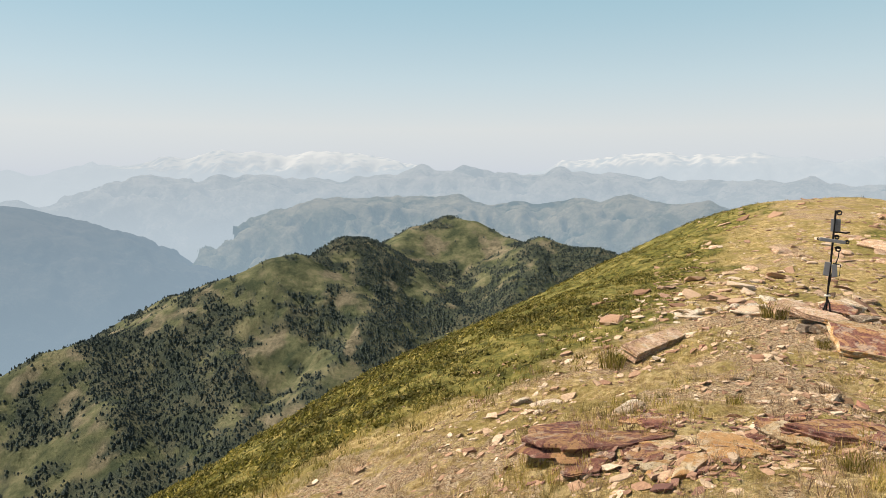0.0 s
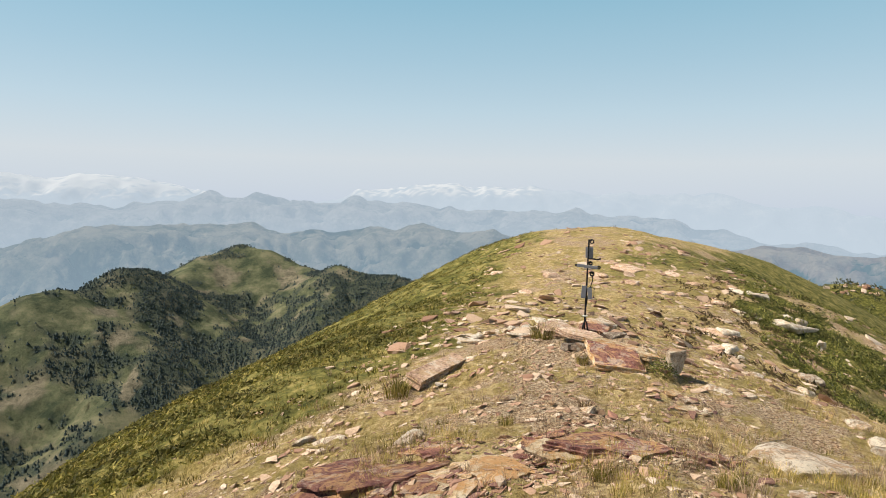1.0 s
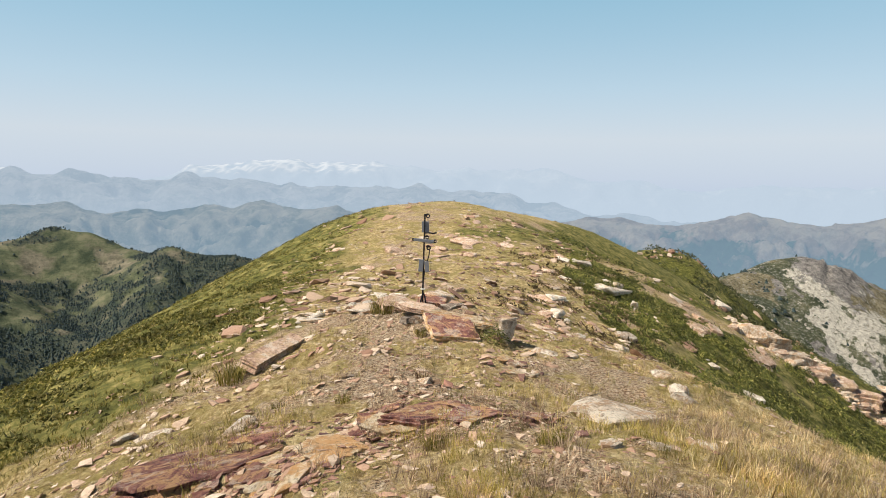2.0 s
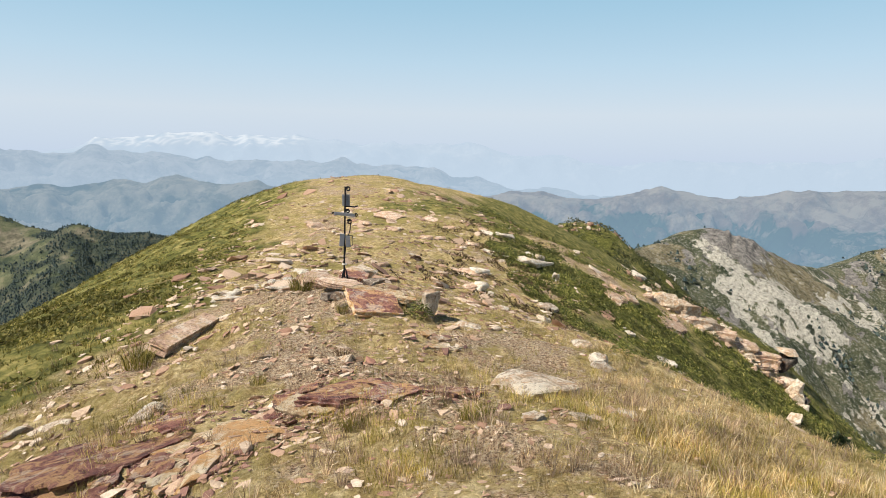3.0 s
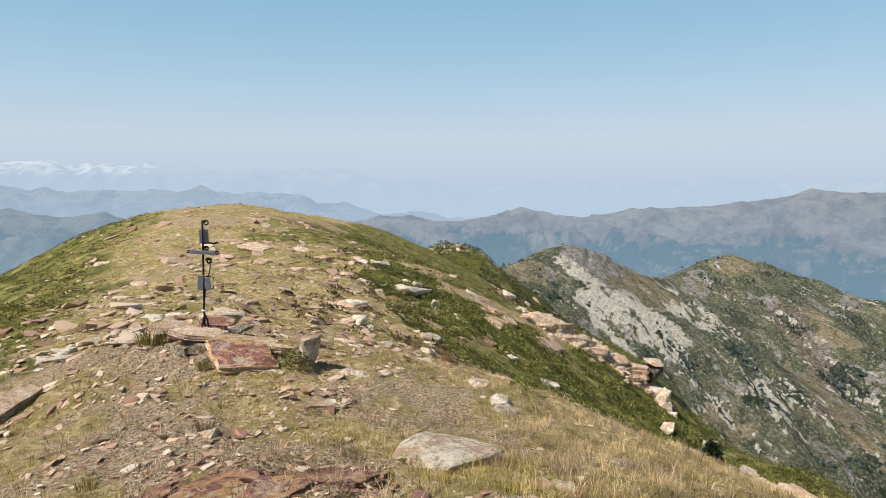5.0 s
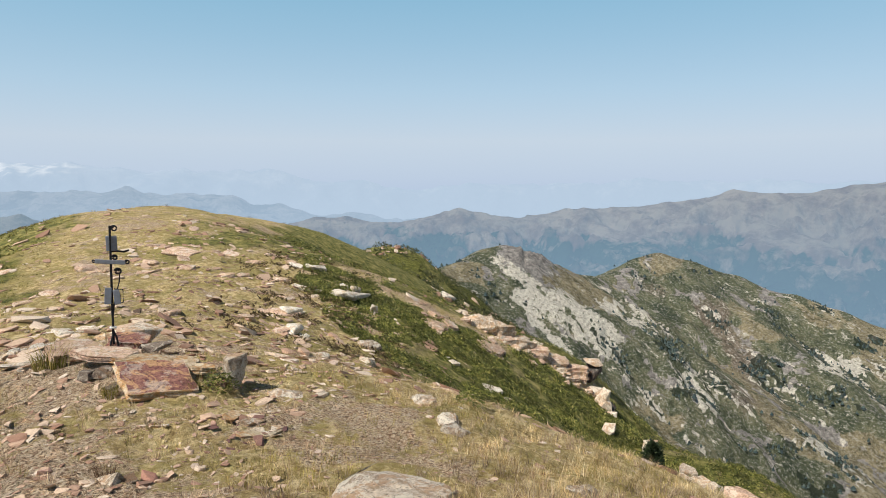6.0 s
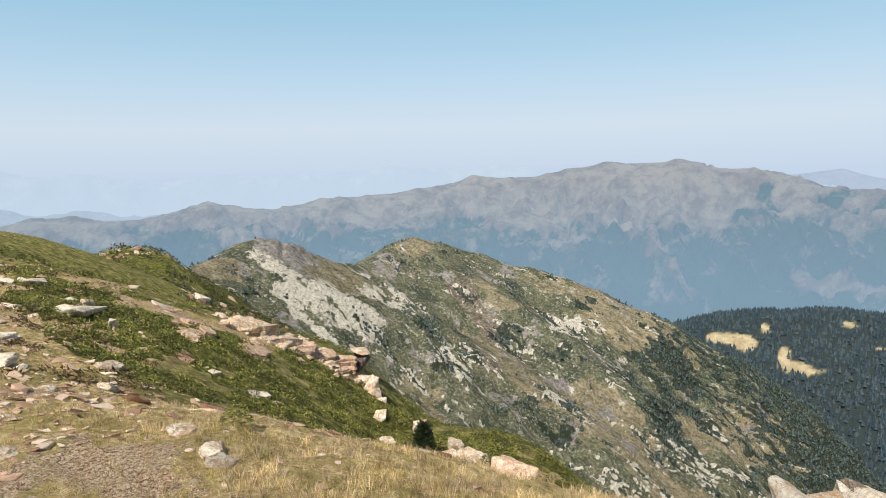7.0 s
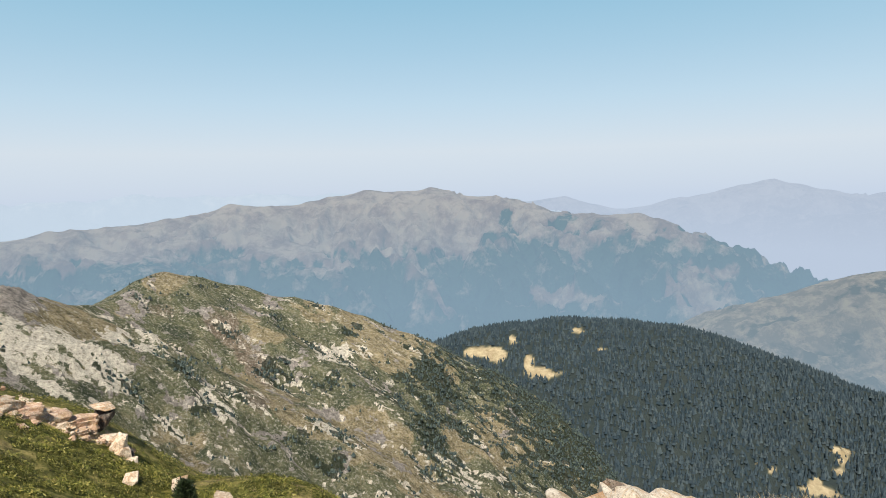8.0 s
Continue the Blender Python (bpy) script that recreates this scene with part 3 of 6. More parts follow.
def ground_masks(x, y):
    """How much straw, turf and shrub grows at a place of the summit."""
    a = np.radians(43.0)
    s, d = x * np.sin(a) + y * np.cos(a), x * np.cos(a) - y * np.sin(a)
    w = fbm(x * 0.12, y * 0.12, 4, 77)
    w2 = fbm(x * 0.5, y * 0.5, 4, 78)
    left_edge = -4.7 - 0.22 * np.maximum(s - 9, 0) - 0.35 * np.maximum(6 - s, 0)
    turf_l = smooth(1.2, -1.2, d - left_edge + 0.9 * w + 1.2 * w2)
    lip = smooth(-0.5, 1.4, d + 0.8 * w2) * smooth(15, 11, s)
    straw = np.clip(0.5 + 0.6 * w2 + 0.3 * w + 0.5 * lip + 0.25 * smooth(10, 14, s), 0, 1)
    right = smooth(0.0, 3.0, d + 1.2 * w - 0.1 * (s - 12)) * smooth(11, 16, s + 2 * w)
    turf = np.maximum(turf_l, np.maximum(0.7 * right, np.maximum(0.45 * smooth(-0.2, 0.5, w2 + 0.4 * w) * smooth(11, 15, s), 0.8 * smooth(20, 30, s + 4 * w + 3 * w2) * smooth(-9, -5, d + 2 * w2 - 0.1 * s))))
    near_s = np.interp(d, (0, 0.5, 1.1, 1.9, 2.7, 5, 8, 12), (21.5, 20.3, 18.0, 16.6, 16.6, 15.4, 13.5, 11.0))
    carpet = smooth(-0.7, 0.9, s - near_s + 0.9 * w2) * smooth(22, 17, d + 2.0 * w) * smooth(-0.3, 0.5, d + 0.5 * w2)
    carpet = carpet * (1 - 0.55 * smooth(23.2, 25.5, s + 0.6 * w2))
    ax, ay, bx, by = 19.6, 14.2, 25.6, 10.8     # the bare ledge
    f = np.clip(((x - ax) * (bx - ax) + (y - ay) * (by - ay)) / ((bx - ax) ** 2 + (by - ay) ** 2), 0, 1)
    off_ledge = smooth(0.3, 1.1, np.hypot(x - ax - f * (bx - ax), y - ay - f * (by - ay)) + 0.5 * w2)
    carpet = carpet * off_ledge * smooth(44, 33, s)
    turf = turf * (0.15 + 0.85 * off_ledge)
    w3 = fbm(x * 1.1, y * 1.1, 3, 80)
    shrub = np.maximum(carpet * smooth(-0.75, -0.2, w2 + 0.35 * w + 0.6 * w3), 0.62 * smooth(-0.3, 0.35, w2) * smooth(-0.8, -3.0, d - left_edge))
    shrub = np.maximum(shrub, smooth(86, 96, s) * smooth(-2, 6, d) * smooth(-0.5, -0.1, fbm(x * 0.1, y * 0.1, 4, 79)))
    return straw, turf, shrub


AZ_IN = np.arange(-46, 140.01, 0.48)
AZ_ALL = np.radians(np.concatenate([AZ_IN, np.arange(143, 311.9, 3.0)]))
R_ALL = np.concatenate([[0.0], np.geomspace(0.25, 230, 310), np.geomspace(236, 4900, 60)])
gx = 1.2 + R_ALL[:, None] * np.sin(AZ_ALL)
gy = 1.0 + R_ALL[:, None] * np.cos(AZ_ALL)
straw_m, turf_m, shrub_m = ground_masks(gx, gy)
ground = tagged(grid_object("ground", gx, gy, ground_height(gx, gy), ground_material(), {"straw": straw_m, "turf": turf_m, "shrub": shrub_m}, True),
                "sunlit grassy summit ridge with bare stony earth and dry grass", "ground", kind="structure")


FIELDS = {}     # the relief of each mountain, for what grows on it


def patch(name, chains, az0, az1, r0, r1, cols, rows, material, slope, soft, knee, rough, label, masks=None, scale=0.006, warp=0.35, crag=None, jag=0.0, sink=None, category="mountain", kind="structure"):
    az = np.radians(np.linspace(az0, az1, cols))
    r = np.linspace(r0, r1, rows)[:, None]
    x, y = r * np.sin(az), r * np.cos(az)
    wx, wy = x + rough * warp * fbm(x * scale, y * scale, 3, 5), y + rough * warp * fbm(x * scale, y * scale, 3, 6)
    z, drop = ridge_field(wx, wy, chains, slope, soft, knee)
    below = smooth(4, 90, drop)
    bumps = rough * below * (0.55 * ridged(x * scale, y * scale, 5, 41) - 0.45) + rough * (0.02 + 0.10 * below) * fbm(x * scale * 7, y * scale * 7, 4, 45)
    z = z + np.minimum(bumps, 0.02 * rough + 0.25 * drop)
    if crag:
        azd = np.degrees(az) + 0 * r
        z = z + crag[2] * np.exp(-((azd - crag[0]) / crag[1]) ** 2) * smooth(45, 10, drop) * smooth(0, 8, drop) * ridged(azd * 1.1, r * 0.012, 4, 47)
    if sink:
        z = z - sink[2] * smooth(sink[1], sink[0], r)
    if jag:
        fold = ridged(x * scale * 2.7, y * scale * 2.7, 4, 48) - 0.5
        z = z + 0.10 * rough * below * fold + jag * smooth(70, 0, drop) * fbm(np.degrees(az) * 0.3 + 0 * r, r * 0.0006, 5, 49, 0.48)
    attrs = masks(x, y, z, np.degrees(az) + 0 * r, r + 0 * az) if masks else {}
    FIELDS[name] = (x, y, z, attrs)
    return tagged(grid_object(name, x, y, z, material, attrs), label, category, kind=kind)


def spots(az, el, rows):
    total = 0
    for a0, e0, ra, re, k in rows:
        total = total + k * np.exp(-((az - a0) / ra) ** 2 - ((el - e0) / re) ** 2)
    return total


def wooded_masks(x, y, z, az, r):
    n1, n2 = fbm(x * 0.007, y * 0.007, 4, 51), fbm(x * 0.028, y * 0.028, 4, 52)
    el = np.degrees(np.arctan2(z - 1.65, r))
    stand = spots(az, el, [(-24, -16, 5, 3.5, 0.5), (-22, -20, 9, 3.5, 0.35), (-4, -8.6, 3.6, 1.4, 0.55), (11.5, -8.2, 3, 1.6, 0.8), (-1, -13, 6, 1.2, 0.7), (-20, -14, 3, 2, 0.4), (4.5, -11, 3, 1.6, 0.6), (-5.5, -15.5, 1.5, 3, 0.5)])
    open_land = spots(az, el, [(2, -6.8, 4.2, 1.9, 0.95), (-1.5, -10.6, 2.2, 0.7, 0.9), (-12, -9.2, 1.8, 1.3, 0.8), (-14, -17, 3.6, 4, 0.6), (-8.2, -13.5, 1.3, 2.6, 0.9), (-27, -22, 9, 2, 0.25), (-25, -12.2, 4, 0.8, 0.6)])
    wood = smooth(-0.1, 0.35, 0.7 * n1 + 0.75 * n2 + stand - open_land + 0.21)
    bare = smooth(0.05, 0.4, fbm(x * 0.012, y * 0.012, 4, 53) - 0.15 + spots(az, el, [(-8.2, -13, 1.4, 3, 0.5), (4, -6.5, 2, 0.8, 0.4), (-25, -12, 4, 1, 0.5)])) * (1 - wood)
    return {"wood": wood, "bare": bare}


def scree_masks(x, y, z, az, r):
    el = np.degrees(np.arctan2(z - 1.65, r))
    # streaks run down the slope, towards greater bearings
    u, v = x * 0.48 + y * 0.88, x * 0.88 - y * 0.48
    n1, n2, n3 = fbm(u * 0.010, v * 0.022, 4, 61), fbm(u * 0.045, v * 0.09, 4, 62), fbm(x * 0.16, y * 0.16, 3, 66)
    tongue = smooth(1.0, 0.45, np.abs(az - (60.6 + (-6.6 - el) * 1.15)) / (0.7 + 0.32 * (-6 - el)) + 0.55 * n2 + 0.25 * n3) * smooth(-6.3, -7.0, el) * smooth(-15.5, -10.5, el)
    tongue = tongue * np.clip(0.8 + 0.8 * n2 + 0.5 * n3, 0, 1)
    field = smooth(0.27, 0.42, 0.75 * n1 + 0.5 * n2 + 0.3 * n3 + spots(az, el, [(70, -12.5, 3.5, 1.6, 0.35), (88, -14.0, 1.2, 0.5, 0.8), (77, -18, 3.4, 1.2, 0.42), (67.5, -15, 2.6, 1.6, 0.35), (92, -20, 2.5, 1.5, 0.3), (80, -13.5, 4, 2.5, -0.35), (86, -11.5, 4, 1.5, -0.4), (75, -8, 3, 1, -0.4), (60.5, -9.8, 1.5, 2, -0.5)]))
    scree = np.maximum(tongue, field * smooth(-8.5, -10.5, el) * 0.9)
    rock = np.maximum(smooth(1.5, 0.6, np.abs(az - 63.2) / 2.4) * smooth(-8.8, -7.6, el + 0.25 * (az - 63) + 0.4 * n2), smooth(0.15, 0.4, 0.7 * fbm(x * 0.02, y * 0.02, 4, 63) + 0.5 * n2 + 0.2 * n3 - 0.05) * 0.8)
    rock = np.maximum(rock, spots(az, el, [(75.4, -16.2, 2.0, 0.9, 1.1), (90.5, -16.9, 1.6, 0.8, 0.8), (95, -20.3, 2, 1, 0.7), (84, -17, 2, 1.5, 0.4)]) * smooth(-0.3, 0.2, n2))
    straw = smooth(0.1, 0.5, fbm(x * 0.009, y * 0.009, 4, 64) + smooth(78, 96, az) * 0.22 + spots(az, el, [(74.7, -6.7, 2, 0.6, 0.8), (93.7, -14.5, 2.5, 0.9, 0.6), (84.5, -12.2, 3, 0.8, 0.5), (87.5, -19.9, 1.8, 1.4, 0.5), (89.6, -23, 1.5, 1.2, 0.5), (57, -8.3, 1.5, 0.6, 0.8), (70, -14, 7, 5, -0.3)]))
    heath = np.clip(spots(az, el, [(78.4, -11, 3, 2, 1.0), (81, -14.5, 2.6, 2, 0.9), (82, -17.5, 2.2, 1.5, 0.7), (74, -9, 2, 1, 0.6)]), 0, 1) * smooth(-0.4, 0.1, n1)
    wood = smooth(0.05, 0.3, 0.5 * n1 + 0.6 * n2 - 0.3 + spots(az, el, [(77, -17.6, 1.8, 0.5, 0.55), (83.6, -21, 2.4, 1.0, 0.8), (87.6, -23, 1.6, 1.0, 0.7), (95.5, -16.5, 2.4, 1.6, 0.6), (97.5, -19, 3.0, 4, 0.75), (91.6, -11.9, 3, 0.7, 0.5), (75.4, -13.6, 1.6, 0.5, 0.5), (83.5, -14.6, 3, 0.6, 0.35), (88, -16.6, 2.5, 0.8, 0.4), (67, -10, 5, 3, -0.6)]) + 1.2 * smooth(-3.5, 3.5, az - (98.5 + 0.7 * np.maximum(-12.5 - el, 0)) + 5.0 * n2))
    woody = smooth(0.3, 0.8, wood)
    scree, rock, straw = scree * (1 - 0.8 * woody), rock * (1 - 0.5 * woody), straw * (1 - 0.8 * woody)
    return {"scree": scree, "rock": rock, "straw": straw, "heath": heath, "wood": wood}


def forest_masks(x, y, z, az, r):
    el = np.degrees(np.arctan2(z - 1.65, r))
    n2 = fbm(x * 0.03, y * 0.03, 4, 68)
    clear = smooth(0.45, 0.7, spots(az, el, [(101.6, -14.25, 1.9, 0.55, 1.3), (103.1, -14.65, 0.9, 0.6, 1.2), (107.2, -16.17, 1.7, 0.55, 1.3), (105.9, -15.13, 0.5, 0.8, 1.0), (110.0, -12.38, 0.9, 0.35, 1.0), (104.4, -13.18, 0.5, 0.6, 0.9), (112.2, -13.92, 0.6, 0.25, 0.8), (114.4, -15.86, 0.4, 0.25, 0.8), (129.1, -23.14, 2.2, 0.45, 1.1), (130.5, -19.99, 0.9, 0.3, 1.0), (130.9, -20.68, 0.6, 0.5, 1.0), (130.6, -21.54, 0.7, 0.3, 1.0), (125.9, -22.23, 0.5, 0.35, 0.9), (124.8, -21.91, 0.3, 0.4, 0.8), (129.1, -22.42, 0.5, 0.4, 0.9)]) + 0.35 * n2)
    return {"wood": 1 - clear, "bare": clear}


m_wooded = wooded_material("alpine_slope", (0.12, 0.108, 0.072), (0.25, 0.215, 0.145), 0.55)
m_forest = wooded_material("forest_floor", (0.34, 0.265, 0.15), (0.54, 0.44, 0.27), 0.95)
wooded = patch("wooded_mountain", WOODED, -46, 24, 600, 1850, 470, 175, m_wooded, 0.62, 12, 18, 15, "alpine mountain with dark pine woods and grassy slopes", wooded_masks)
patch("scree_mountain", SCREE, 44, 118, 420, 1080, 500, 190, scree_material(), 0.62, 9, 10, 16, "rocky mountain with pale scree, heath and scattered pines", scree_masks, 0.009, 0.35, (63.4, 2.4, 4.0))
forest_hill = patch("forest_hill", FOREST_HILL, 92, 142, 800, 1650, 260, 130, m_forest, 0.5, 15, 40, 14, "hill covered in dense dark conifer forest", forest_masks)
def spur_shade_masks(x, y, z, az, r):
    """Bare spurs between wooded gullies, the relief's light and shade painted as colour."""
    return {"spur": smooth(0.25, 0.75, 0.65 * ridged(x * 0.0035, y * 0.0035, 5, 41) + 0.45 * ridged(x * 0.0095, y * 0.0095, 4, 48) - 0.1)}


def brown_masks(x, y, z, az, r):
    """Bare ground above an uneven tree line, and bare rocky spurs below it."""
    el = np.degrees(np.arctan2(z - 1.65, r))
    line = np.interp(az, (63.6, 69.1, 75.3, 78.8, 81.5, 83.4, 87.2, 91.2, 94.2, 97.2, 100.3, 104.3, 109.3, 112.2, 115.5), (-4.6, -4.33, -4.4, -3.97, -5.07, -4.48, -5.23, -4.48, -4.77, -4.25, -4.62, -3.28, -2.96, -3.19, -3.55))
    wave = 1.5 * fbm(az * 0.4, el * 0.3, 4, 57) + 1.0 * ridged(x * 0.006, y * 0.006, 4, 58) - 0.4
    bare = smooth(-0.7, 0.9, el - line + wave)
    rocky = spots(az, el, [(98.1, -10.87, 3, 1.6, 1.0), (110.7, -9.68, 3.2, 1.5, 1.0), (119.4, -8.05, 2.2, 1.8, 1.0), (120.9, -10.32, 2.0, 1.4, 1.0), (122.2, -7.03, 1.6, 0.7, 1.0), (89.1, -6.31, 1.4, 1.0, 1.0), (106.8, -9.21, 1.6, 0.8, 1.0), (83.0, -2.61, 3.0, 0.25, 1.0), (87.2, -4.74, 2.6, 0.35, 1.0)])
    # Spurs below the line are painted paler to bring out the relief.
    low_spurs = 0.55 * smooth(0.1, 0.8, 0.65 * ridged(x * 0.0035, y * 0.0035, 5, 41) + 0.6 * fbm(x * 0.009, y * 0.009, 5, 48))
    return {"spur": np.clip(np.maximum(np.maximum(bare, low_spurs), 0.9 * smooth(0.2, 0.9, rocky + 0.6 * fbm(x * 0.012, y * 0.012, 4, 59))), 0, 1)}


def granite_masks(x, y, z, az, r):
    el = np.degrees(np.arctan2(z - 1.65, r))
    n = fbm(az * 1.6 + el, el * 4.0, 5, 71, 0.7)
    band = spots(az, el, [(-17, 0.9, 5.5, 0.9, 1.3), (-10, 0.9, 5.5, 0.9, 1.5), (-24, 0.4, 3.5, 0.6, 0.9), (18, 1.1, 5, 0.6, 1.0), (-5, 0.7, 3, 0.6, 1.0), (12, 0.6, 3, 0.4, 0.7), (24, 1.0, 3, 0.5, 0.5)])
    return {"granite": smooth(0.15, 0.75, n * 1.1 + 0.75 * band) * smooth(0.10, 0.4, band) * 0.9}


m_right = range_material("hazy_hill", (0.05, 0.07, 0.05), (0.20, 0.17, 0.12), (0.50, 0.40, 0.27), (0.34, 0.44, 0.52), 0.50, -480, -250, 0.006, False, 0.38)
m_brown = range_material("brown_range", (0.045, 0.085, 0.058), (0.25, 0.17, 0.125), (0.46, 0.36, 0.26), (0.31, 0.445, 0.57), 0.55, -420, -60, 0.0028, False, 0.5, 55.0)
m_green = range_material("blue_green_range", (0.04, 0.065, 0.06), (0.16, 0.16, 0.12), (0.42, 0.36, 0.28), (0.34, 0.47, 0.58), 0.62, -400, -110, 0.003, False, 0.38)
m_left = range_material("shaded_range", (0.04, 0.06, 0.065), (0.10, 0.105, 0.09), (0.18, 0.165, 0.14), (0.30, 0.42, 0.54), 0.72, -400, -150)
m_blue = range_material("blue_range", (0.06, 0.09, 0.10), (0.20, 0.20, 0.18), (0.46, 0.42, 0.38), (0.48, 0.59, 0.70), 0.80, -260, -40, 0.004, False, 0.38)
m_granite = range_material("snowy_range", (0.28, 0.30, 0.32), (0.36, 0.35, 0.34), (0.50, 0.47, 0.44), (0.56, 0.66, 0.76), 0.84, -150, 300, 0.004, True)
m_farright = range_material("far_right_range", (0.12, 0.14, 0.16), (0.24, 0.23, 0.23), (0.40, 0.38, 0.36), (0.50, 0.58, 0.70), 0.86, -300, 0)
patch("right_hill", RIGHT_HILL, 108, 146, 1300, 2400, 140, 100, m_right, 0.5, 20, 30, 60, "hazy hillside with woods and bare patches", spur_shade_masks, 0.004)
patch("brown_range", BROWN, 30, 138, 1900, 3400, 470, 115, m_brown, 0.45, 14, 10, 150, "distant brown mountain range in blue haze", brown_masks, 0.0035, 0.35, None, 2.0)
patch("green_range", nearer(MID_GREEN, 0.84), -32, 40, 1850, 2860, 320, 80, m_green, 0.45, 18, 12, 110, "distant blue-green mountain range in haze", spur_shade_masks, 0.0035, 0.35, None, 16.0)
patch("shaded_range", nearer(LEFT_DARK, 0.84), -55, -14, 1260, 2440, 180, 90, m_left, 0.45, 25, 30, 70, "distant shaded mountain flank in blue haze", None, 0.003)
patch("blue_range", nearer(BLUE, 0.82), -56, 66, 2150, 3400, 360, 80, m_blue, 0.42, 15, 10, 120, "far pale blue mountain range", spur_shade_masks, 0.0035, 0.35, None, 30.0)
patch("snowy_range", nearer(GRANITE, 0.82), -60, 125, 3200, 3790, 500, 60, m_granite, 0.42, 8, 6, 90, "far pale granite mountain range almost lost in haze", granite_masks, 0.004, 0.35, None, 28.0, (3240.0, 3633.0, 213.0))
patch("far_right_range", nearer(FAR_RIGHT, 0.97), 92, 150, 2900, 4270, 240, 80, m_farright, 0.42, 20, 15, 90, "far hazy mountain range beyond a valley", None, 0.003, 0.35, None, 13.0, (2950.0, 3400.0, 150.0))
# A ring of glowing backdrop behind all ranges tints the low sky.
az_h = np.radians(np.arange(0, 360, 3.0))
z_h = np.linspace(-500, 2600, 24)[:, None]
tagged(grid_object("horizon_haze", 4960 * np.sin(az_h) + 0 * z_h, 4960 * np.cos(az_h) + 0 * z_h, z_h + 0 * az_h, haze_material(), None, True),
       "glowing backdrop painted as pale summer haze along the whole horizon", "sky", kind="structure")


# ---- rocks and slabs ----
def part(name, bm, material, parent, label=""):
    """Links a bmesh as one mesh object, under a thing or a part where one is given."""
    me = bpy.data.meshes.new(name)
    bm.to_mesh(me)
    bm.free()
    me.materials.append(material)
    ob = new(name, me)
    if parent:
        ob.parent = parent
    return tagged(ob, label)


def slate_mesh(rng, w, d, h, rough, rim=None, corners=0):
    """A split slab: a broken outline of straight runs, sides in beds, an uneven top."""
    bm = bmesh.new()
    boxy = corners == 4
    corners = corners or rng.randint(5, 8)
    turn = math.pi / 4 if boxy else rng.uniform(0, 6.28)
    pts = []
    for k in range(corners):
        a = turn + 2 * math.pi * (k + rng.uniform(-0.4, 0.4) * (0.3 if boxy else 1)) / corners
        q = rng.uniform(1.25, 1.4) if boxy else rng.uniform(0.72, 1.2)
        pts.append(Vector((0.5 * w * q * math.cos(a), 0.5 * d * q * math.sin(a), 0)))
    line = []
    for p, q in zip(pts, pts[1:] + pts[:1]):
        runs = max(2, min(6, int((q - p).length / max(0.05, 0.12 * w)) + 1))
        for k in range(runs):
            c = p.lerp(q, k / runs)
            line.append(c * (1 + (rng.uniform(-0.12, 0.12) * rough if k else 0)))
    off = Vector((rng.uniform(0, 90), rng.uniform(0, 90), rng.uniform(0, 90)))
    beds = [(0.0, rng.uniform(0.98, 1.1)), (0.3, rng.uniform(0.93, 1.04)), (0.34, rng.uniform(0.88, 1.03)), (0.66, rng.uniform(0.93, 1.06)), (0.70, rng.uniform(0.9, 1.02)), (0.97, 1.0), (1.0, 0.975), (1.0, 0.8), (1.0, 0.5), (1.0, 0.22)]
    rings = []
    for z, k in beds:
        ring = []
        for c in line:
            p = c * (k + 0.05 * rough * noise.noise(c / w * 5 + Vector((0, 0, 7 * z)) + off))
            up = 0.16 * rough * h * noise.fractal(p / w * 3.5 + off, 0.8, 2.1, 4) * (z > 0.9) - (0.25 * h * max(0.0, noise.noise(p / w * 2.4 + off * 2)) if z > 0.9 else 0)
            ring.append(bm.verts.new((p.x, p.y, h * z + up)))
        rings.append(ring)
    n = len(line)
    for i, (a, b) in enumerate(zip(rings, rings[1:])):
        for k in range(n):
            f = bm.faces.new((a[k], a[(k + 1) % n], b[(k + 1) % n], b[k]))
            f.material_index = 1 if rim and i < 6 else 0
    bm.faces.new(rings[-1])
    bm.faces.new(rings[0][::-1])
    return bm


def hull_mesh(rng, w, d, h, flat, cuts, rough):
    """An angular stone of that width, depth and height: a jittered hull, roughened."""
    if flat:
        return slate_mesh(rng, w, d, h, rough)
    bm = bmesh.new()
    reach = 0.57 if rough == 0.9 else 0.66
    for k in range(22 if rough == 0.9 else 16):
        p = [rng.uniform(-0.5, 0.5) for q in range(3)]
        face = rng.randint(0, 2)
        p[face] = math.copysign(rng.uniform(0.36, 0.5), p[face])
        far = Vector(p).length
        if far > reach:
            p = [q * reach / far for q in p]
        bm.verts.new((w * p[0], d * p[1], h * (p[2] + 0.5)))
    bmesh.ops.convex_hull(bm, input=bm.verts)
    bmesh.ops.delete(bm, geom=[v for v in bm.verts if not v.link_faces], context="VERTS")
    if cuts > 1:
        bmesh.ops.bevel(bm, geom=bm.edges[:], offset=0.02 * min(w, d, 2 * h), segments=1, affect="EDGES")
    for k in range(cuts):
        bmesh.ops.subdivide_edges(bm, edges=bm.edges, cuts=1, use_grid_fill=True)
        bmesh.ops.triangulate(bm, faces=[f for f in bm.faces if len(f.verts) > 4])
    off = Vector((rng.uniform(0, 90), rng.uniform(0, 90), rng.uniform(0, 90)))
    unit = min(w, d)
    bm.normal_update()
    for v in bm.verts:
        p = v.co / unit * 2.2 + off
        bed = noise.noise(Vector((p.x * 0.3, p.y * 0.3, v.co.z / max(h, 0.05) * 4.0 + off.z)))
        f = noise.fractal(p, 0.7, 2.1, 4)
        side = 1 - abs(v.normal.z)
        v.co += v.normal * rough * min(h, unit) * (0.11 * f + 0.16 * bed * side)
    return bm


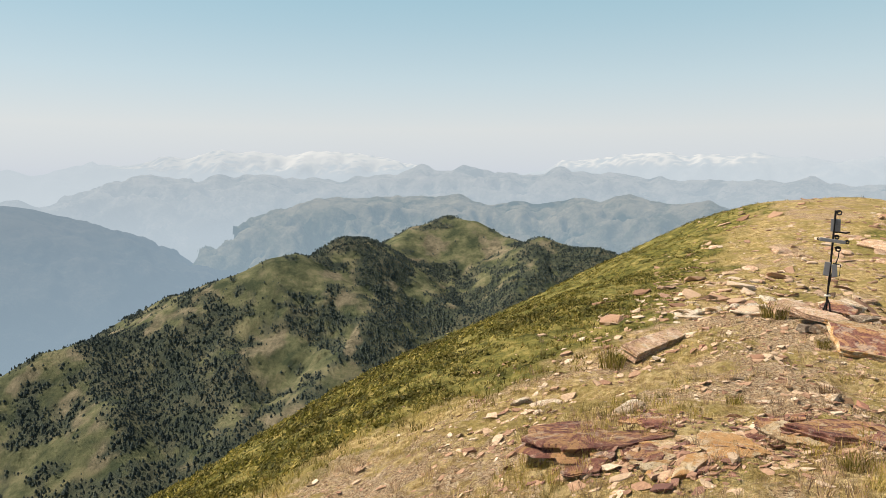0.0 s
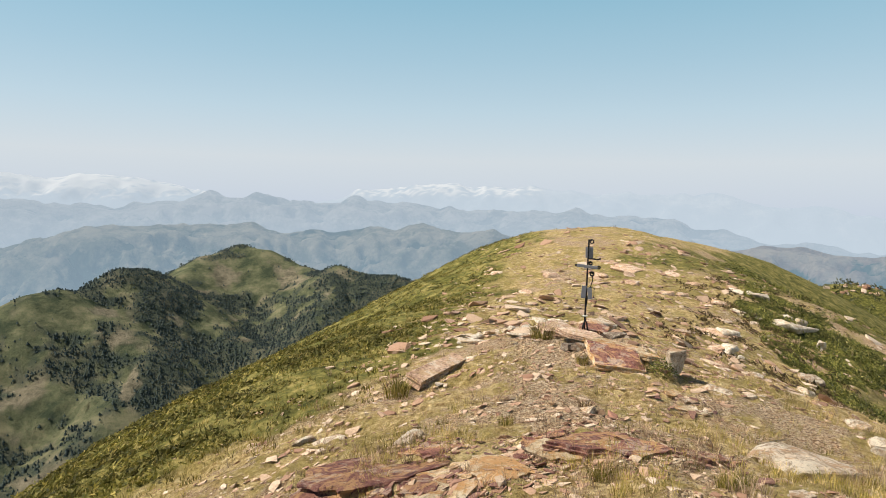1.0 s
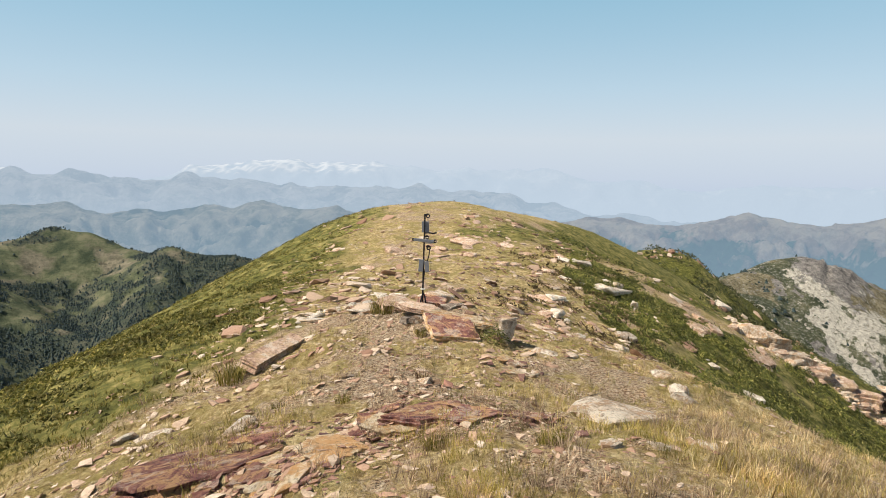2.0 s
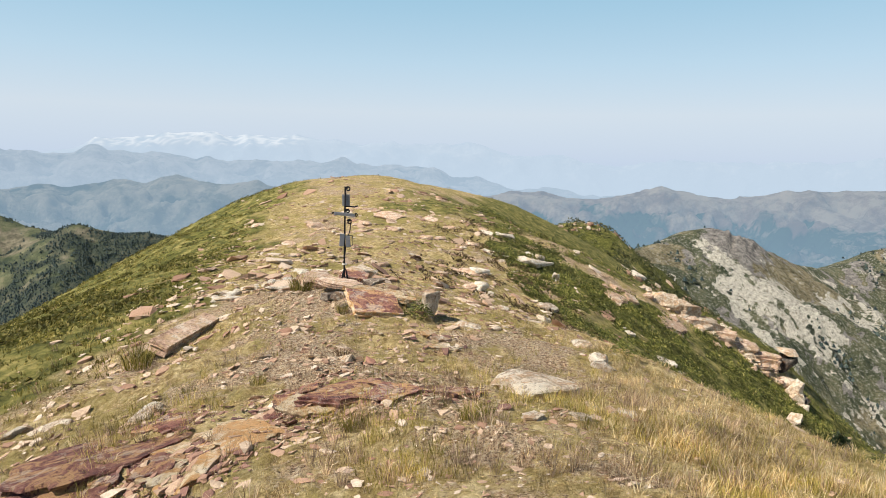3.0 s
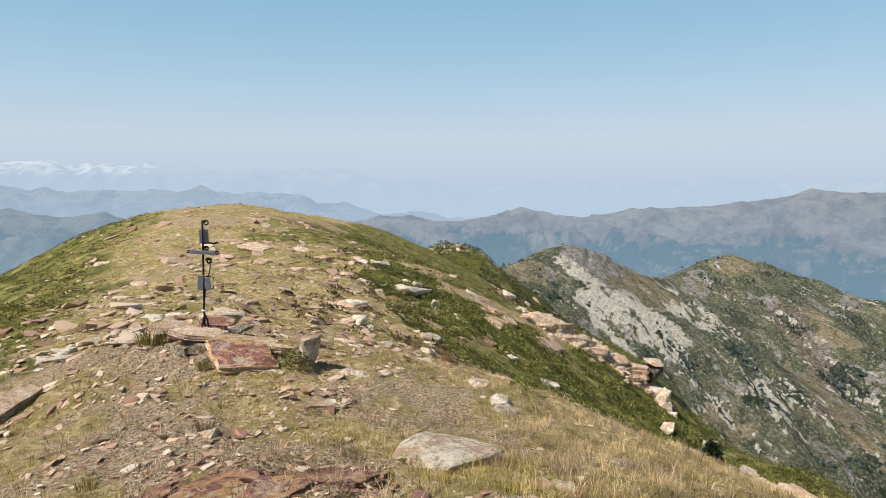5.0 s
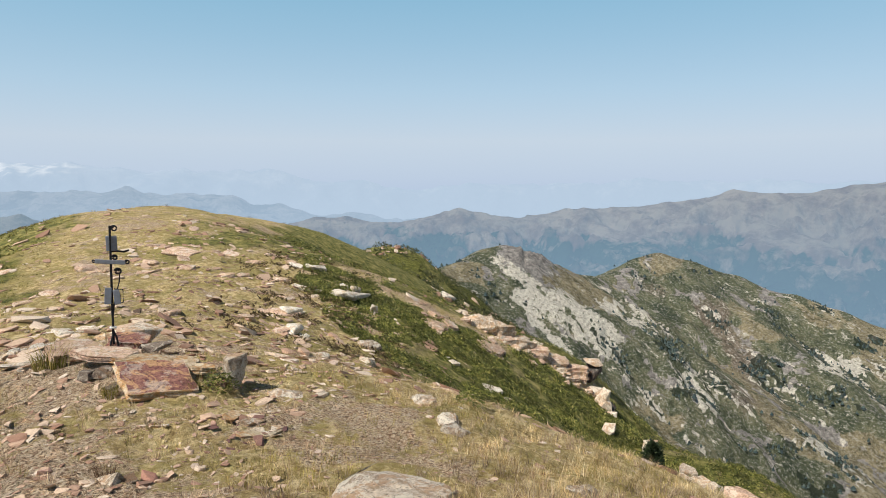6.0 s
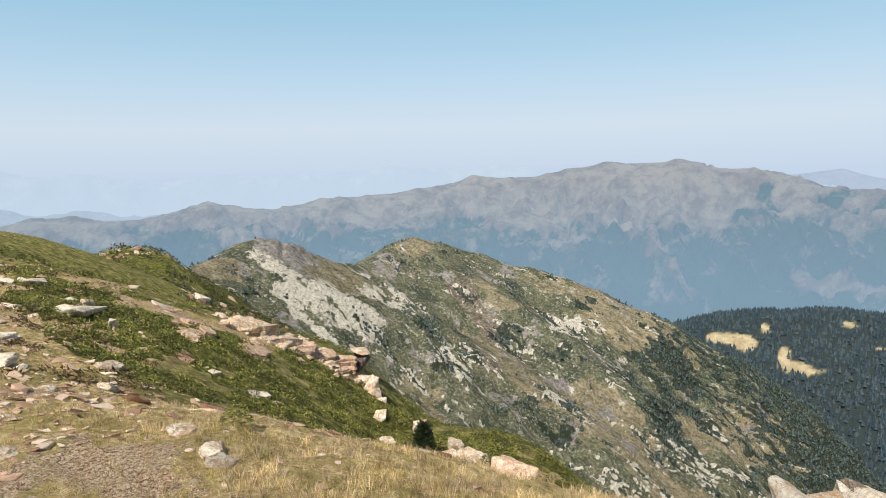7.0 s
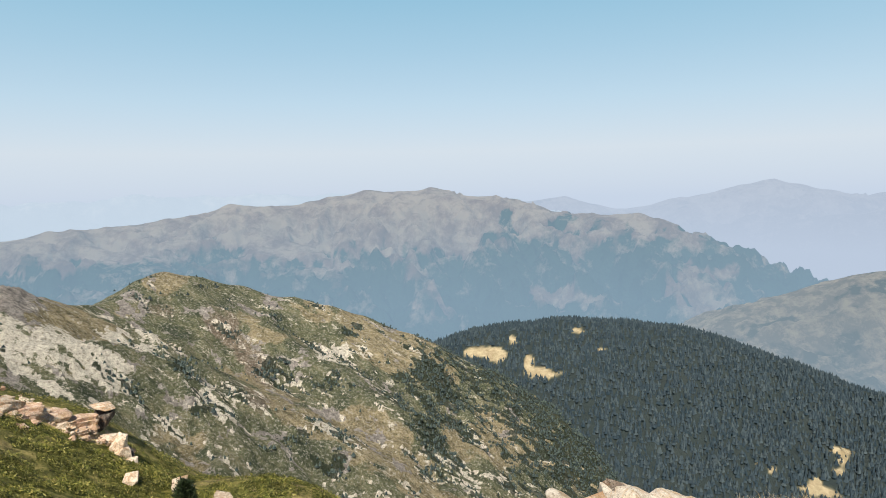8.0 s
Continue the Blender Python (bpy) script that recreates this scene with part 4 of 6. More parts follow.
def ground_tilt(x, y):
    e = 0.25
    zx = (float(ground_height(x + e, y)) - float(ground_height(x - e, y))) / (2 * e)
    zy = (float(ground_height(x, y + e)) - float(ground_height(x, y - e))) / (2 * e)
    return Vector((-zx, -zy, 1)).normalized()


def finish_stone(ob, angle=20):
    ob.data.polygons.foreach_set("use_smooth", np.ones(len(ob.data.polygons), bool))
    ob.data.set_sharp_from_angle(angle=radians(angle))


def lay_rocks(rows, name, material, label, group, flat=False, rough=0.5, sink=0.22, lift=1.0, seed=1, bits=0):
    """Rocks bedded into the slope: x, y, width, depth, height, turn."""
    rng = random.Random(seed)
    rows, whole = list(rows), len(rows)
    for x, y, w, d, h, turn in rows[:]:
        for k in range(bits):
            q, a = rng.uniform(0.25, 0.6), rng.uniform(0, 6.28)
            rows.append((x + 0.62 * w * math.cos(a), y + 0.62 * w * math.sin(a), w * q, d * q * rng.uniform(0.7, 1.2), h * q * rng.uniform(0.6, 1.3), turn + rng.uniform(-50, 50)))
    for k, (x, y, w, d, h, turn) in enumerate(rows):
        cuts = 2 if w > 0.34 and k < whole else 1
        ob = part(name, hull_mesh(rng, w * (1.3 if flat else 1.0), max(d, 0.6 * w) * 1.1, h * lift, flat, cuts, rough), material, None)
        finish_stone(ob, 20 if flat else 34)
        up = ground_tilt(x, y).lerp(Vector((0, 0, 1)), 0.25)
        q = up.to_track_quat("Z", "Y")
        ob.matrix_world = Matrix.Translation((x, y, float(ground_height(x, y)) - sink * h)) @ q.to_matrix().to_4x4() @ pose(0, 0, 0, rng.uniform(-9, 9) * (0.4 if flat else 1), rng.uniform(-9, 9) * (0.4 if flat else 1), turn)
        tagged(ob, label, "rock", group)


# x, y, width, depth, height, turn
PALE_BOULDERS = [
    (6.87, 5.35, 0.37, 0.26, 0.21, -51), (6.24, 4.56, 0.34, 0.24, 0.18, -53), (3.8, 2.79, 0.11, 0.07, 0.11, -53), (3.84, 2.67, 0.1, 0.07, 0.11, -54), (3.88, 2.56, 0.17, 0.12, 0.12, -56),
    (5.72, 6.17, 0.31, 0.22, 0.15, -42), (12.75, 11.26, 0.62, 0.43, 0.37, -48), (10.74, 9.58, 0.42, 0.3, 0.27, -48), (9.3, 9.35, 0.38, 0.26, 0.16, -44), (5.62, 6.18, 0.42, 0.29, 0.19, -42),
    (5.87, 5.93, 0.15, 0.11, 0.08, -45), (0.83, 6.71, 0.25, 0.18, 0.13, -7), (1.06, 6.46, 0.38, 0.27, 0.12, -10), (1.57, 5.18, 0.31, 0.21, 0.15, -17), (23.54, 13.91, 0.78, 0.54, 0.61, -59),
    (5.61, 3.0, 0.27, 0.19, 0.13, -69), (6.4, 4.73, 0.31, 0.22, 0.21, -55),
]
CHIPS = [
    (3.16, 2.74, 0.17, 0.27, 0.03, -47), (3.45, 2.6, 0.11, 0.24, 0.03, -52), (2.53, 3.77, 0.23, 0.09, 0.03, -30), (3.44, 3.15, 0.18, 0.34, 0.03, -46), (1.06, 4.07, 0.1, 0.04, 0.03, -15),
    (4.8, 5.69, 0.3, 0.05, 0.03, -39), (4.71, 5.61, 0.6, 0.26, 0.03, -39),
]
LIP_SLABS = [
    (10.78, 6.47, 0.75, 1.66, 0.14, -59), (11.69, 7.29, 1.01, 2.23, 0.14, -60), (11.12, 6.87, 0.69, 1.51, 0.14, -61),
]
SLOPE_STONES = [
    (15.63, 13.57, 0.29, 0.21, 0.44, -49), (15.79, 14.74, 1.39, 0.97, 0.44, -47), (16.0, 9.55, 0.36, 0.25, 0.22, -59), (12.36, 13.52, 0.71, 0.5, 0.28, -42), (10.74, 11.71, 0.52, 0.36, 0.38, -42),
    (16.77, 16.96, 0.63, 0.44, 0.33, -44), (16.25, 17.45, 0.52, 0.37, 0.21, -43), (14.78, 15.52, 0.78, 0.55, 0.24, -44), (15.93, 9.59, 0.67, 0.47, 0.12, -60), (48.79, 33.23, 2.02, 1.41, 0.76, -56),
    (16.6, 15.12, 0.46, 0.32, 0.28, -48), (15.92, 10.86, 0.4, 0.28, 0.16, -57),
]
BARE_LEDGE = [
    (18.99, 13.53, 0.7, 1.53, 0.12, -54), (18.84, 12.89, 0.64, 1.41, 0.12, -56), (17.53, 12.58, 0.49, 1.08, 0.12, -54), (20.15, 11.95, 1.29, 2.25, 0.12, -59), (17.93, 12.77, 0.84, 1.85, 0.12, -55),
    (19.5, 11.79, 0.96, 1.87, 0.12, -60),
]
WHITE_BAND = [
    (3.85, 10.26, 0.34, 0.24, 0.19, -20), (4.16, 10.49, 0.36, 0.25, 0.26, -21), (4.64, 10.89, 0.38, 0.26, 0.25, -22), (5.1, 11.18, 0.33, 0.23, 0.28, -24), (5.39, 11.08, 0.41, 0.29, 0.3, -25),
    (6.38, 12.39, 0.47, 0.33, 0.22, -27), (4.43, 9.33, 0.42, 0.29, 0.13, -24), (3.93, 10.05, 0.52, 0.37, 0.15, -20), (7.03, 12.93, 0.39, 0.27, 0.18, -28),
]
KNOLL_STONES = [
    (10.81, 20.35, 0.81, 0.56, 0.44, -28), (13.9, 20.26, 1.49, 1.04, 0.43, -34), (8.83, 18.28, 0.53, 0.37, 0.25, -25), (7.89, 17.47, 0.51, 0.35, 0.2, -24), (8.68, 16.69, 0.41, 0.29, 0.43, -27),
    (12.7, 18.15, 0.58, 0.41, 0.35, -35), (13.16, 17.03, 0.57, 0.4, 0.38, -37), (13.76, 17.02, 0.42, 0.3, 0.27, -39), (14.59, 16.34, 0.58, 0.4, 0.46, -41), (15.15, 19.4, 0.75, 0.53, 0.17, -38),
    (15.12, 18.15, 0.41, 0.29, 0.25, -39), (12.28, 19.46, 0.6, 0.42, 0.28, -32), (11.71, 18.63, 0.86, 0.61, 0.19, -32), (10.99, 19.41, 0.39, 0.27, 0.27, -29), (9.68, 22.76, 0.54, 0.38, 0.22, -23),
    (9.04, 13.42, 0.43, 0.3, 0.23, -33), (9.05, 12.64, 0.34, 0.24, 0.16, -35), (10.87, 13.21, 0.53, 0.37, 0.21, -39), (12.16, 13.49, 0.88, 0.61, 0.29, -42), (10.6, 11.77, 0.56, 0.39, 0.34, -42),
    (13.4, 14.67, 0.44, 0.31, 0.18, -42), (13.89, 21.76, 0.79, 0.55, 0.23, -32), (16.23, 18.7, 0.43, 0.3, 0.22, -41), (16.28, 17.7, 0.42, 0.3, 0.42, -42),
]
RED_SLATES = [
    (1.23, 4.58, 0.89, 0.96, 0.11, -15), (1.66, 4.67, 0.28, 0.47, 0.11, -20), (2.28, 4.11, 0.34, 0.46, 0.11, -29), (2.61, 3.94, 0.52, 0.74, 0.11, -34), (0.9, 4.28, 0.37, 0.39, 0.11, -12),
    (1.33, 3.92, 0.28, 0.36, 0.11, -19), (3.05, 3.75, 0.33, 0.66, 0.11, -38), (3.19, 3.58, 0.22, 0.47, 0.11, -40),
]
CREAM_SLABS = [
    (1.67, 4.08, 0.58, 0.66, 0.1, -23), (1.79, 3.85, 0.33, 0.62, 0.1, -25), (2.35, 3.95, 0.31, 0.68, 0.1, -31), (4.72, 5.61, 0.46, 0.23, 0.1, -39), (1.32, 3.79, 0.28, 0.26, 0.1, -20),
    (5.94, 11.73, 0.93, 1.62, 0.1, -26), (1.46, 3.6, 0.27, 0.14, 0.1, -22),
]

lay_rocks([(x, y, 1.12 * w, d, h, turn) for x, y, w, d, h, turn in PALE_BOULDERS], "boulder", m_pale, "pale lichen-spotted boulder half sunk in dry grass", "boulders on the crest", False, 0.9, 0.38, 0.72, 11)
lay_rocks([(4.05, 3.55, 0.72, 0.66, 0.22, -42)], "boulder", m_pale, "broad low grey-pink boulder bedded in dry grass", "boulders on the crest", False, 0.9, 0.4, 1.2, 21)
lay_rocks([(x, y, 0.6 * w, 0.6 * d, h, turn) for x, y, w, d, h, turn in CHIPS], "slate_flake", m_pale, "pale flat slate flake on bare earth", "slate flakes", True, 0.7, 0.2, 1.0, 22)
lay_rocks([(x, y, 0.55 * w, 0.4 * d, h, turn) for x, y, w, d, h, turn in LIP_SLABS], "lip_slab", m_pale, "long pale slab at the edge of the dry grass", "slabs on the lip", True, 0.7, 0.3, 1.0, 23, 1)
lay_rocks(WHITE_BAND, "outcrop_rock", m_white, "whitish weathered outcrop rock on the crest", "outcrop rocks", False, 0.9, 0.3, 0.62, 12, 4)
lay_rocks(SLOPE_STONES, "slope_rock", m_white, "pale angular rock among green dwarf shrubs", "rocks on the shrub slope", False, 0.8, 0.2, 0.7, 13, 1)
lay_rocks([(x, y, 0.6 * w, 0.45 * d, h, turn) for x, y, w, d, h, turn in BARE_LEDGE], "ledge_slab", m_pink, "pinkish bare slab between dwarf shrubs", "slabs of the bare ledge", True, 0.8, 0.1, 1.0, 24, 3)
lay_rocks(KNOLL_STONES, "knoll_rock", m_pink, "pinkish weathered rock on the grassy knoll", "rocks on the knoll", False, 0.9, 0.25, 0.5, 14, 3)
lay_rocks(RED_SLATES, "red_slate", m_red, "dark red slate bedrock showing through the earth", "red slates", True, 0.9, 0.62, 0.85, 17, 2)
lay_rocks(CREAM_SLABS, "cream_slab", m_cream, "cream and orange slate slab lying in the earth", "cream slabs", True, 0.9, 0.58, 0.85, 18, 1)


def slab(name, w, d, h, m, material, label, group, seed, rough=0.4, flat=True, rim=None, corners=0):
    bm = slate_mesh(random.Random(seed), w, d, h, rough, rim, corners) if flat else hull_mesh(random.Random(seed), w, d, h, flat, 2 if w > 0.7 else 1, rough)
    ob = part(name, bm, material, None)
    if rim:
        ob.data.materials.append(rim)
    finish_stone(ob)
    ob.matrix_world = m
    return tagged(ob, label, "rock", group)


CAIRN = "slabs round the summit cross"
slab("cairn_slab", 0.66, 0.68, 0.08, pose(4.76, 7.06, -0.33, 17, 4, -14), m_red, "large tilted dark red slate slab with a cream rim below the cross", CAIRN, 31, 0.4, True, m_cream, 4)
slab("cairn_slab", 0.80, 0.30, 0.05, pose(4.90, 7.52, -0.235, 5, 5, -34), m_cream, "long cream slate slab below the cross", CAIRN, 32)
slab("cairn_slab", 0.66, 0.32, 0.05, pose(5.14, 7.38, -0.30, 5, 5, -40), m_cream, "cream slate slab under a longer one", CAIRN, 44)
slab("cairn_slab", 0.74, 0.34, 0.06, pose(4.70, 7.84, -0.19, 6, 6, -34), m_pink, "grey-pink slate slab at the foot of the cross", CAIRN, 33)
slab("cairn_slab", 0.60, 0.60, 0.08, pose(4.72, 8.46, -0.24, 9, 4, -20), m_pink, "pink-red slate slab behind the cross", CAIRN, 34)
slab("cairn_slab", 0.44, 0.40, 0.10, pose(5.30, 8.40, -0.27, 10, 6, -30), m_red, "dull red slate slab behind the cross", CAIRN, 47)
slab("cairn_rock", 0.62, 0.44, 0.36, pose(5.78, 9.15, -0.56, 0, 0, 10), m_pale, "pale lichen-covered rock behind the cross", CAIRN, 35, 0.6, False)
slab("cairn_rock", 0.27, 0.27, 0.40, pose(5.50, 6.78, -0.56, 3, -4, -22), m_pale, "upright cream boulder beside the cross cairn", CAIRN, 36, 0.4, False)
slab("cairn_rock", 0.24, 0.2, 0.10, pose(4.42, 7.66, -0.32, 0, 0, 20), m_dark, "dark brown stone in the cairn", CAIRN, 37, 0.6, False)
slab("cairn_rock", 0.30, 0.24, 0.12, pose(4.52, 7.56, -0.32, 0, 12, 40), m_dark, "dark brown stone in the cairn", CAIRN, 38, 0.6, False)
slab("cairn_rock", 0.36, 0.22, 0.10, pose(5.30, 7.86, -0.26, 0, 0, -20), m_dark, "dark brown stone in the cairn", CAIRN, 39, 0.6, False)
slab("cairn_rock", 0.40, 0.20, 0.07, pose(5.22, 7.06, -0.34, 0, 6, -45), m_cream, "cream stone wedged under the cairn", CAIRN, 40, 0.5, True)
slab("cairn_rock", 0.26, 0.22, 0.10, pose(4.86, 7.20, -0.40, 0, 0, 12), m_dark, "dark stone propping the red slab", CAIRN, 45, 0.5, False)
slab("cairn_rock", 0.22, 0.2, 0.12, pose(4.45, 7.30, -0.42, 0, 0, 50), m_dark, "dark stone propping the red slab", CAIRN, 46, 0.5, False)
slab("blade_slab", 1.15, 0.26, 0.09, pose(2.66, 7.98, -0.60, 14, -5, 38), m_pink, "long tilted pinkish slate blade on the edge", "leaning slates", 41, 0.5, True, None, 4)
slab("shard", 0.32, 0.22, 0.06, pose(3.40, 5.44, -0.42, 12, -38, -30), m_pale, "small leaning grey slate shard", "leaning slates", 42)
slab("shard", 0.20, 0.12, 0.06, pose(3.50, 5.40, -0.42, 40, -20, -14), m_dark, "small leaning dark slate shard", "leaning slates", 43)
STACK = "blocks of the edge stack"


def on_ground(x, y, lift, rx=0, ry=0, rz=0):
    return pose(x, y, float(ground_height(x, y)) + lift, rx, ry, rz)


slab("stack_block", 0.85, 0.80, 0.75, on_ground(26.2, 10.7, 0.1, 4, -4, 20), m_black, "dark block of layered rock on the edge", STACK, 51, 0.5, False)
slab("stack_block", 0.90, 0.86, 0.26, on_ground(26.2, 10.7, 0.78, 0, 3, 35), m_orange, "orange layered rock capping a dark block", STACK, 52, 0.5, False)
slab("stack_block", 1.0, 0.8, 0.40, on_ground(25.5, 10.3, -0.1, 6, -8, 30), m_pale, "pale slab at the foot of the edge stack", STACK, 56, 0.5, False)
slab("stack_block", 0.62, 0.60, 0.80, on_ground(25.0, 9.85, -0.05, 10, -10, 10), m_pale, "pale upright boulder below the edge stack", STACK, 53, 0.5, False)
slab("stack_block", 0.50, 0.45, 0.55, on_ground(24.5, 9.45, -0.1, 0, 18, 60), m_pale, "pale tilted boulder below the edge stack", STACK, 54, 0.5, False)
slab("stack_block", 0.55, 0.5, 0.5, on_ground(24.9, 9.55, -0.1, 0, -14, 30), m_black, "dark boulder wedged below the edge stack", STACK, 55, 0.5, False)
slab("stack_block", 0.50, 0.42, 0.42, on_ground(23.8, 9.0, -0.1, 8, 12, 80), m_pale, "pale boulder sliding from the edge stack", STACK, 57, 0.5, False)
PINE_ROCKS = "rocks about the small pine"
for k, (rx, ry, w, d, h, mat) in enumerate([(20.6, 6.7, 0.56, 0.45, 0.60, m_pale), (19.4, 5.3, 0.85, 0.5, 0.24, m_pale), (18.0, 4.6, 0.70, 0.5, 0.42, m_orange), (17.1, 4.2, 0.6, 0.5, 0.5, m_pale), (12.2, 2.75, 0.92, 0.6, 0.42, m_pink),
                                           (15.4, 4.7, 0.8, 0.5, 0.30, m_pale), (16.3, 6.1, 0.5, 0.4, 0.24, m_pale), (20.5, 7.9, 0.42, 0.4, 0.36, m_pale), (13.4, 3.0, 0.5, 0.4, 0.25, m_pale), (18.8, 7.2, 0.9, 0.4, 0.2, m_pale)]):
    slab("pine_rock", w, d, h, on_ground(rx, ry, -0.18 * h, 4, -6 + 5 * (k % 4), 25 * k), mat, "pale boulder in olive shrubs near the small pine", PINE_ROCKS, 90 + k, 0.7, k in (1, 9))
NEAR = "rocks of the outcrop over the forest"
# width, depth and height, place, tilt and turn; peak: how far one end is drawn down
for k, (w, d, h, ox, oy, oz, tilt, rz, peak, mat) in enumerate([(0.92, 0.55, 0.72, 7.42, -0.95, -1.76, 0, -92, 0.8, m_white), (0.80, 0.62, 0.62, 7.02, -0.22, -1.66, 4, -84, 0.25, m_white), (0.60, 0.50, 0.5, 7.3, -0.55, -1.66, -6, -70, 0.3, m_orange),
                                                             (0.34, 0.30, 0.36, 7.48, -0.72, -1.5, 12, -60, 0.4, m_dark), (0.55, 0.40, 0.32, 7.05, -0.72, -1.70, 0, -100, 0.3, m_white), (0.95, 0.5, 0.42, 7.40, -1.22, -1.68, 0, -94, 0.5, m_white), (0.5, 0.4, 0.3, 6.7, 0.12, -1.45, 6, -60, 0.4, m_white), (0.26, 0.22, 0.22, 7.28, -1.52, -1.56, 0, -95, 0.3, m_white)]):
    rock = slab("outcrop_block", 1.05 * w, d, 1.1 * h, pose(ox, oy, oz + 0.10, 3, tilt, rz), mat, "cream jagged outcrop rock standing over the forest", NEAR, 61 + k, 0.9, False)
    for v in rock.data.vertices:
        v.co.z *= 1 - peak * min(1.0, max(0.0, v.co.x / w + 0.42))
EDGE = "fractured ledge along the edge"
rng = random.Random(88)
for k in range(150):
    f = (k + rng.random()) / 150
    spread = 0.45 + 0.5 * math.sin(math.pi * min(1.0, 1.3 * f))
    px = float(np.interp(f, (0, 0.3, 0.7, 1), (21.6, 23.0, 25.0, 26.0))) + rng.gauss(0, spread)
    py = float(np.interp(f, (0, 0.3, 0.7, 1), (13.7, 12.9, 11.5, 10.2))) + rng.gauss(0, spread)
    w = 0.14 + 0.62 * rng.random() ** 2
    if math.hypot(px - 26.3, py - 10.75) < 0.75:
        continue
    mat = rng.choice((m_orange, m_orange, m_pale, m_pale, m_pink))
    slab("ledge_block", w, w * rng.uniform(0.6, 1.0), w * rng.uniform(0.28, 0.5), on_ground(px, py, -0.2 * w, rng.uniform(-14, 14), rng.uniform(-14, 14), rng.uniform(0, 180)), mat,
         "pale orange fractured block of the edge ledge", EDGE, 200 + k, 0.9, k % 3 == 0, None, 0)
for k, (px, py, w, h) in enumerate([(21.7, 13.5, 1.5, 0.75), (22.3, 13.2, 1.7, 0.62), (23.0, 12.7, 2.0, 0.55), (23.8, 12.2, 1.9, 0.5), (24.6, 11.8, 1.8, 0.5), (25.3, 11.3, 1.7, 0.5), (23.3, 12.0, 1.4, 0.4), (24.6, 11.0, 1.3, 0.36)]):
    slab("ledge_block", w, 0.6 * w, h, on_ground(px, py, -0.34, 3 - 2 * (k % 3), 9, -35 + 7 * (k % 4)), m_orange if k < 3 else m_pink, "large orange-tinged block of the edge ledge", EDGE, 400 + k, 0.9, k % 2 == 1)
STEP = "blocks of the far rock step"
for k, (dx, dy, w) in enumerate([(0, 0, 3.4), (-3.5, 2.5, 2.6), (-7, 5, 2.4), (2.0, -1.5, 2.2), (-10.5, 7.2, 2.2)]):
    gx0, gy0 = 63.5 + dx, 60.0 + dy
    slab("step_block", w, w * 0.8, 1.3, pose(gx0, gy0, float(ground_height(gx0, gy0)) - 0.2, 0, -8, 40 + 20 * k), m_dark, "dark overhanging rock on the far grassy shoulder", STEP, 70 + k, 0.5, True)


# ---- the summit cross ----
m_iron = metal_material("black_iron", (0.02, 0.02, 0.022), 0.55, 0.7, (0.07, 0.035, 0.02))
m_zinc = metal_material("weathered_zinc", (0.20, 0.205, 0.22), 0.7, 0.2, (0.13, 0.12, 0.115))
m_rope = Nodes("pale_cord", 0.9, 0.1).color((0.62, 0.58, 0.50)).mat


def box(bm, w, d, h, m):
    res = bmesh.ops.create_cube(bm, size=1.0)
    bmesh.ops.transform(bm, verts=res["verts"], matrix=m @ Matrix.Diagonal((w, d, h, 1)))
    return bm


def plate(w, d, h, m, bevel=0.004):
    bm = box(bmesh.new(), w, d, h, m)
    bmesh.ops.bevel(bm, geom=bm.edges[:], offset=bevel, segments=1, affect="EDGES")
    return bm


def rod(points, radius, sides=8):
    """A round bar along a line of places."""
    bm = bmesh.new()
    rings = []
    pts = [Vector(p) for p in points]
    for i, p in enumerate(pts):
        t = (pts[min(i + 1, len(pts) - 1)] - pts[max(i - 1, 0)]).normalized()
        q = t.to_track_quat("Z", "Y").to_matrix()
        rings.append([bm.verts.new(p + q @ Vector((radius * math.cos(2 * math.pi * k / sides), radius * math.sin(2 * math.pi * k / sides), 0))) for k in range(sides)])
    for a, b in zip(rings, rings[1:]):
        for k in range(sides):
            bm.faces.new((a[k], a[(k + 1) % sides], b[(k + 1) % sides], b[k]))
    bm.faces.new(rings[0][::-1])
    bm.faces.new(rings[-1])
    return bm


def scroll(x, z, r, start, turns, y=0.0):
    """Points of a spiral hook in the plane of the cross."""
    n = int(26 * turns)
    return [(x + r * (1 - 0.6 * i / n) * math.cos(start - 2 * math.pi * turns * i / n), y, z + r * (1 - 0.6 * i / n) * math.sin(start - 2 * math.pi * turns * i / n)) for i in range(n + 1)]


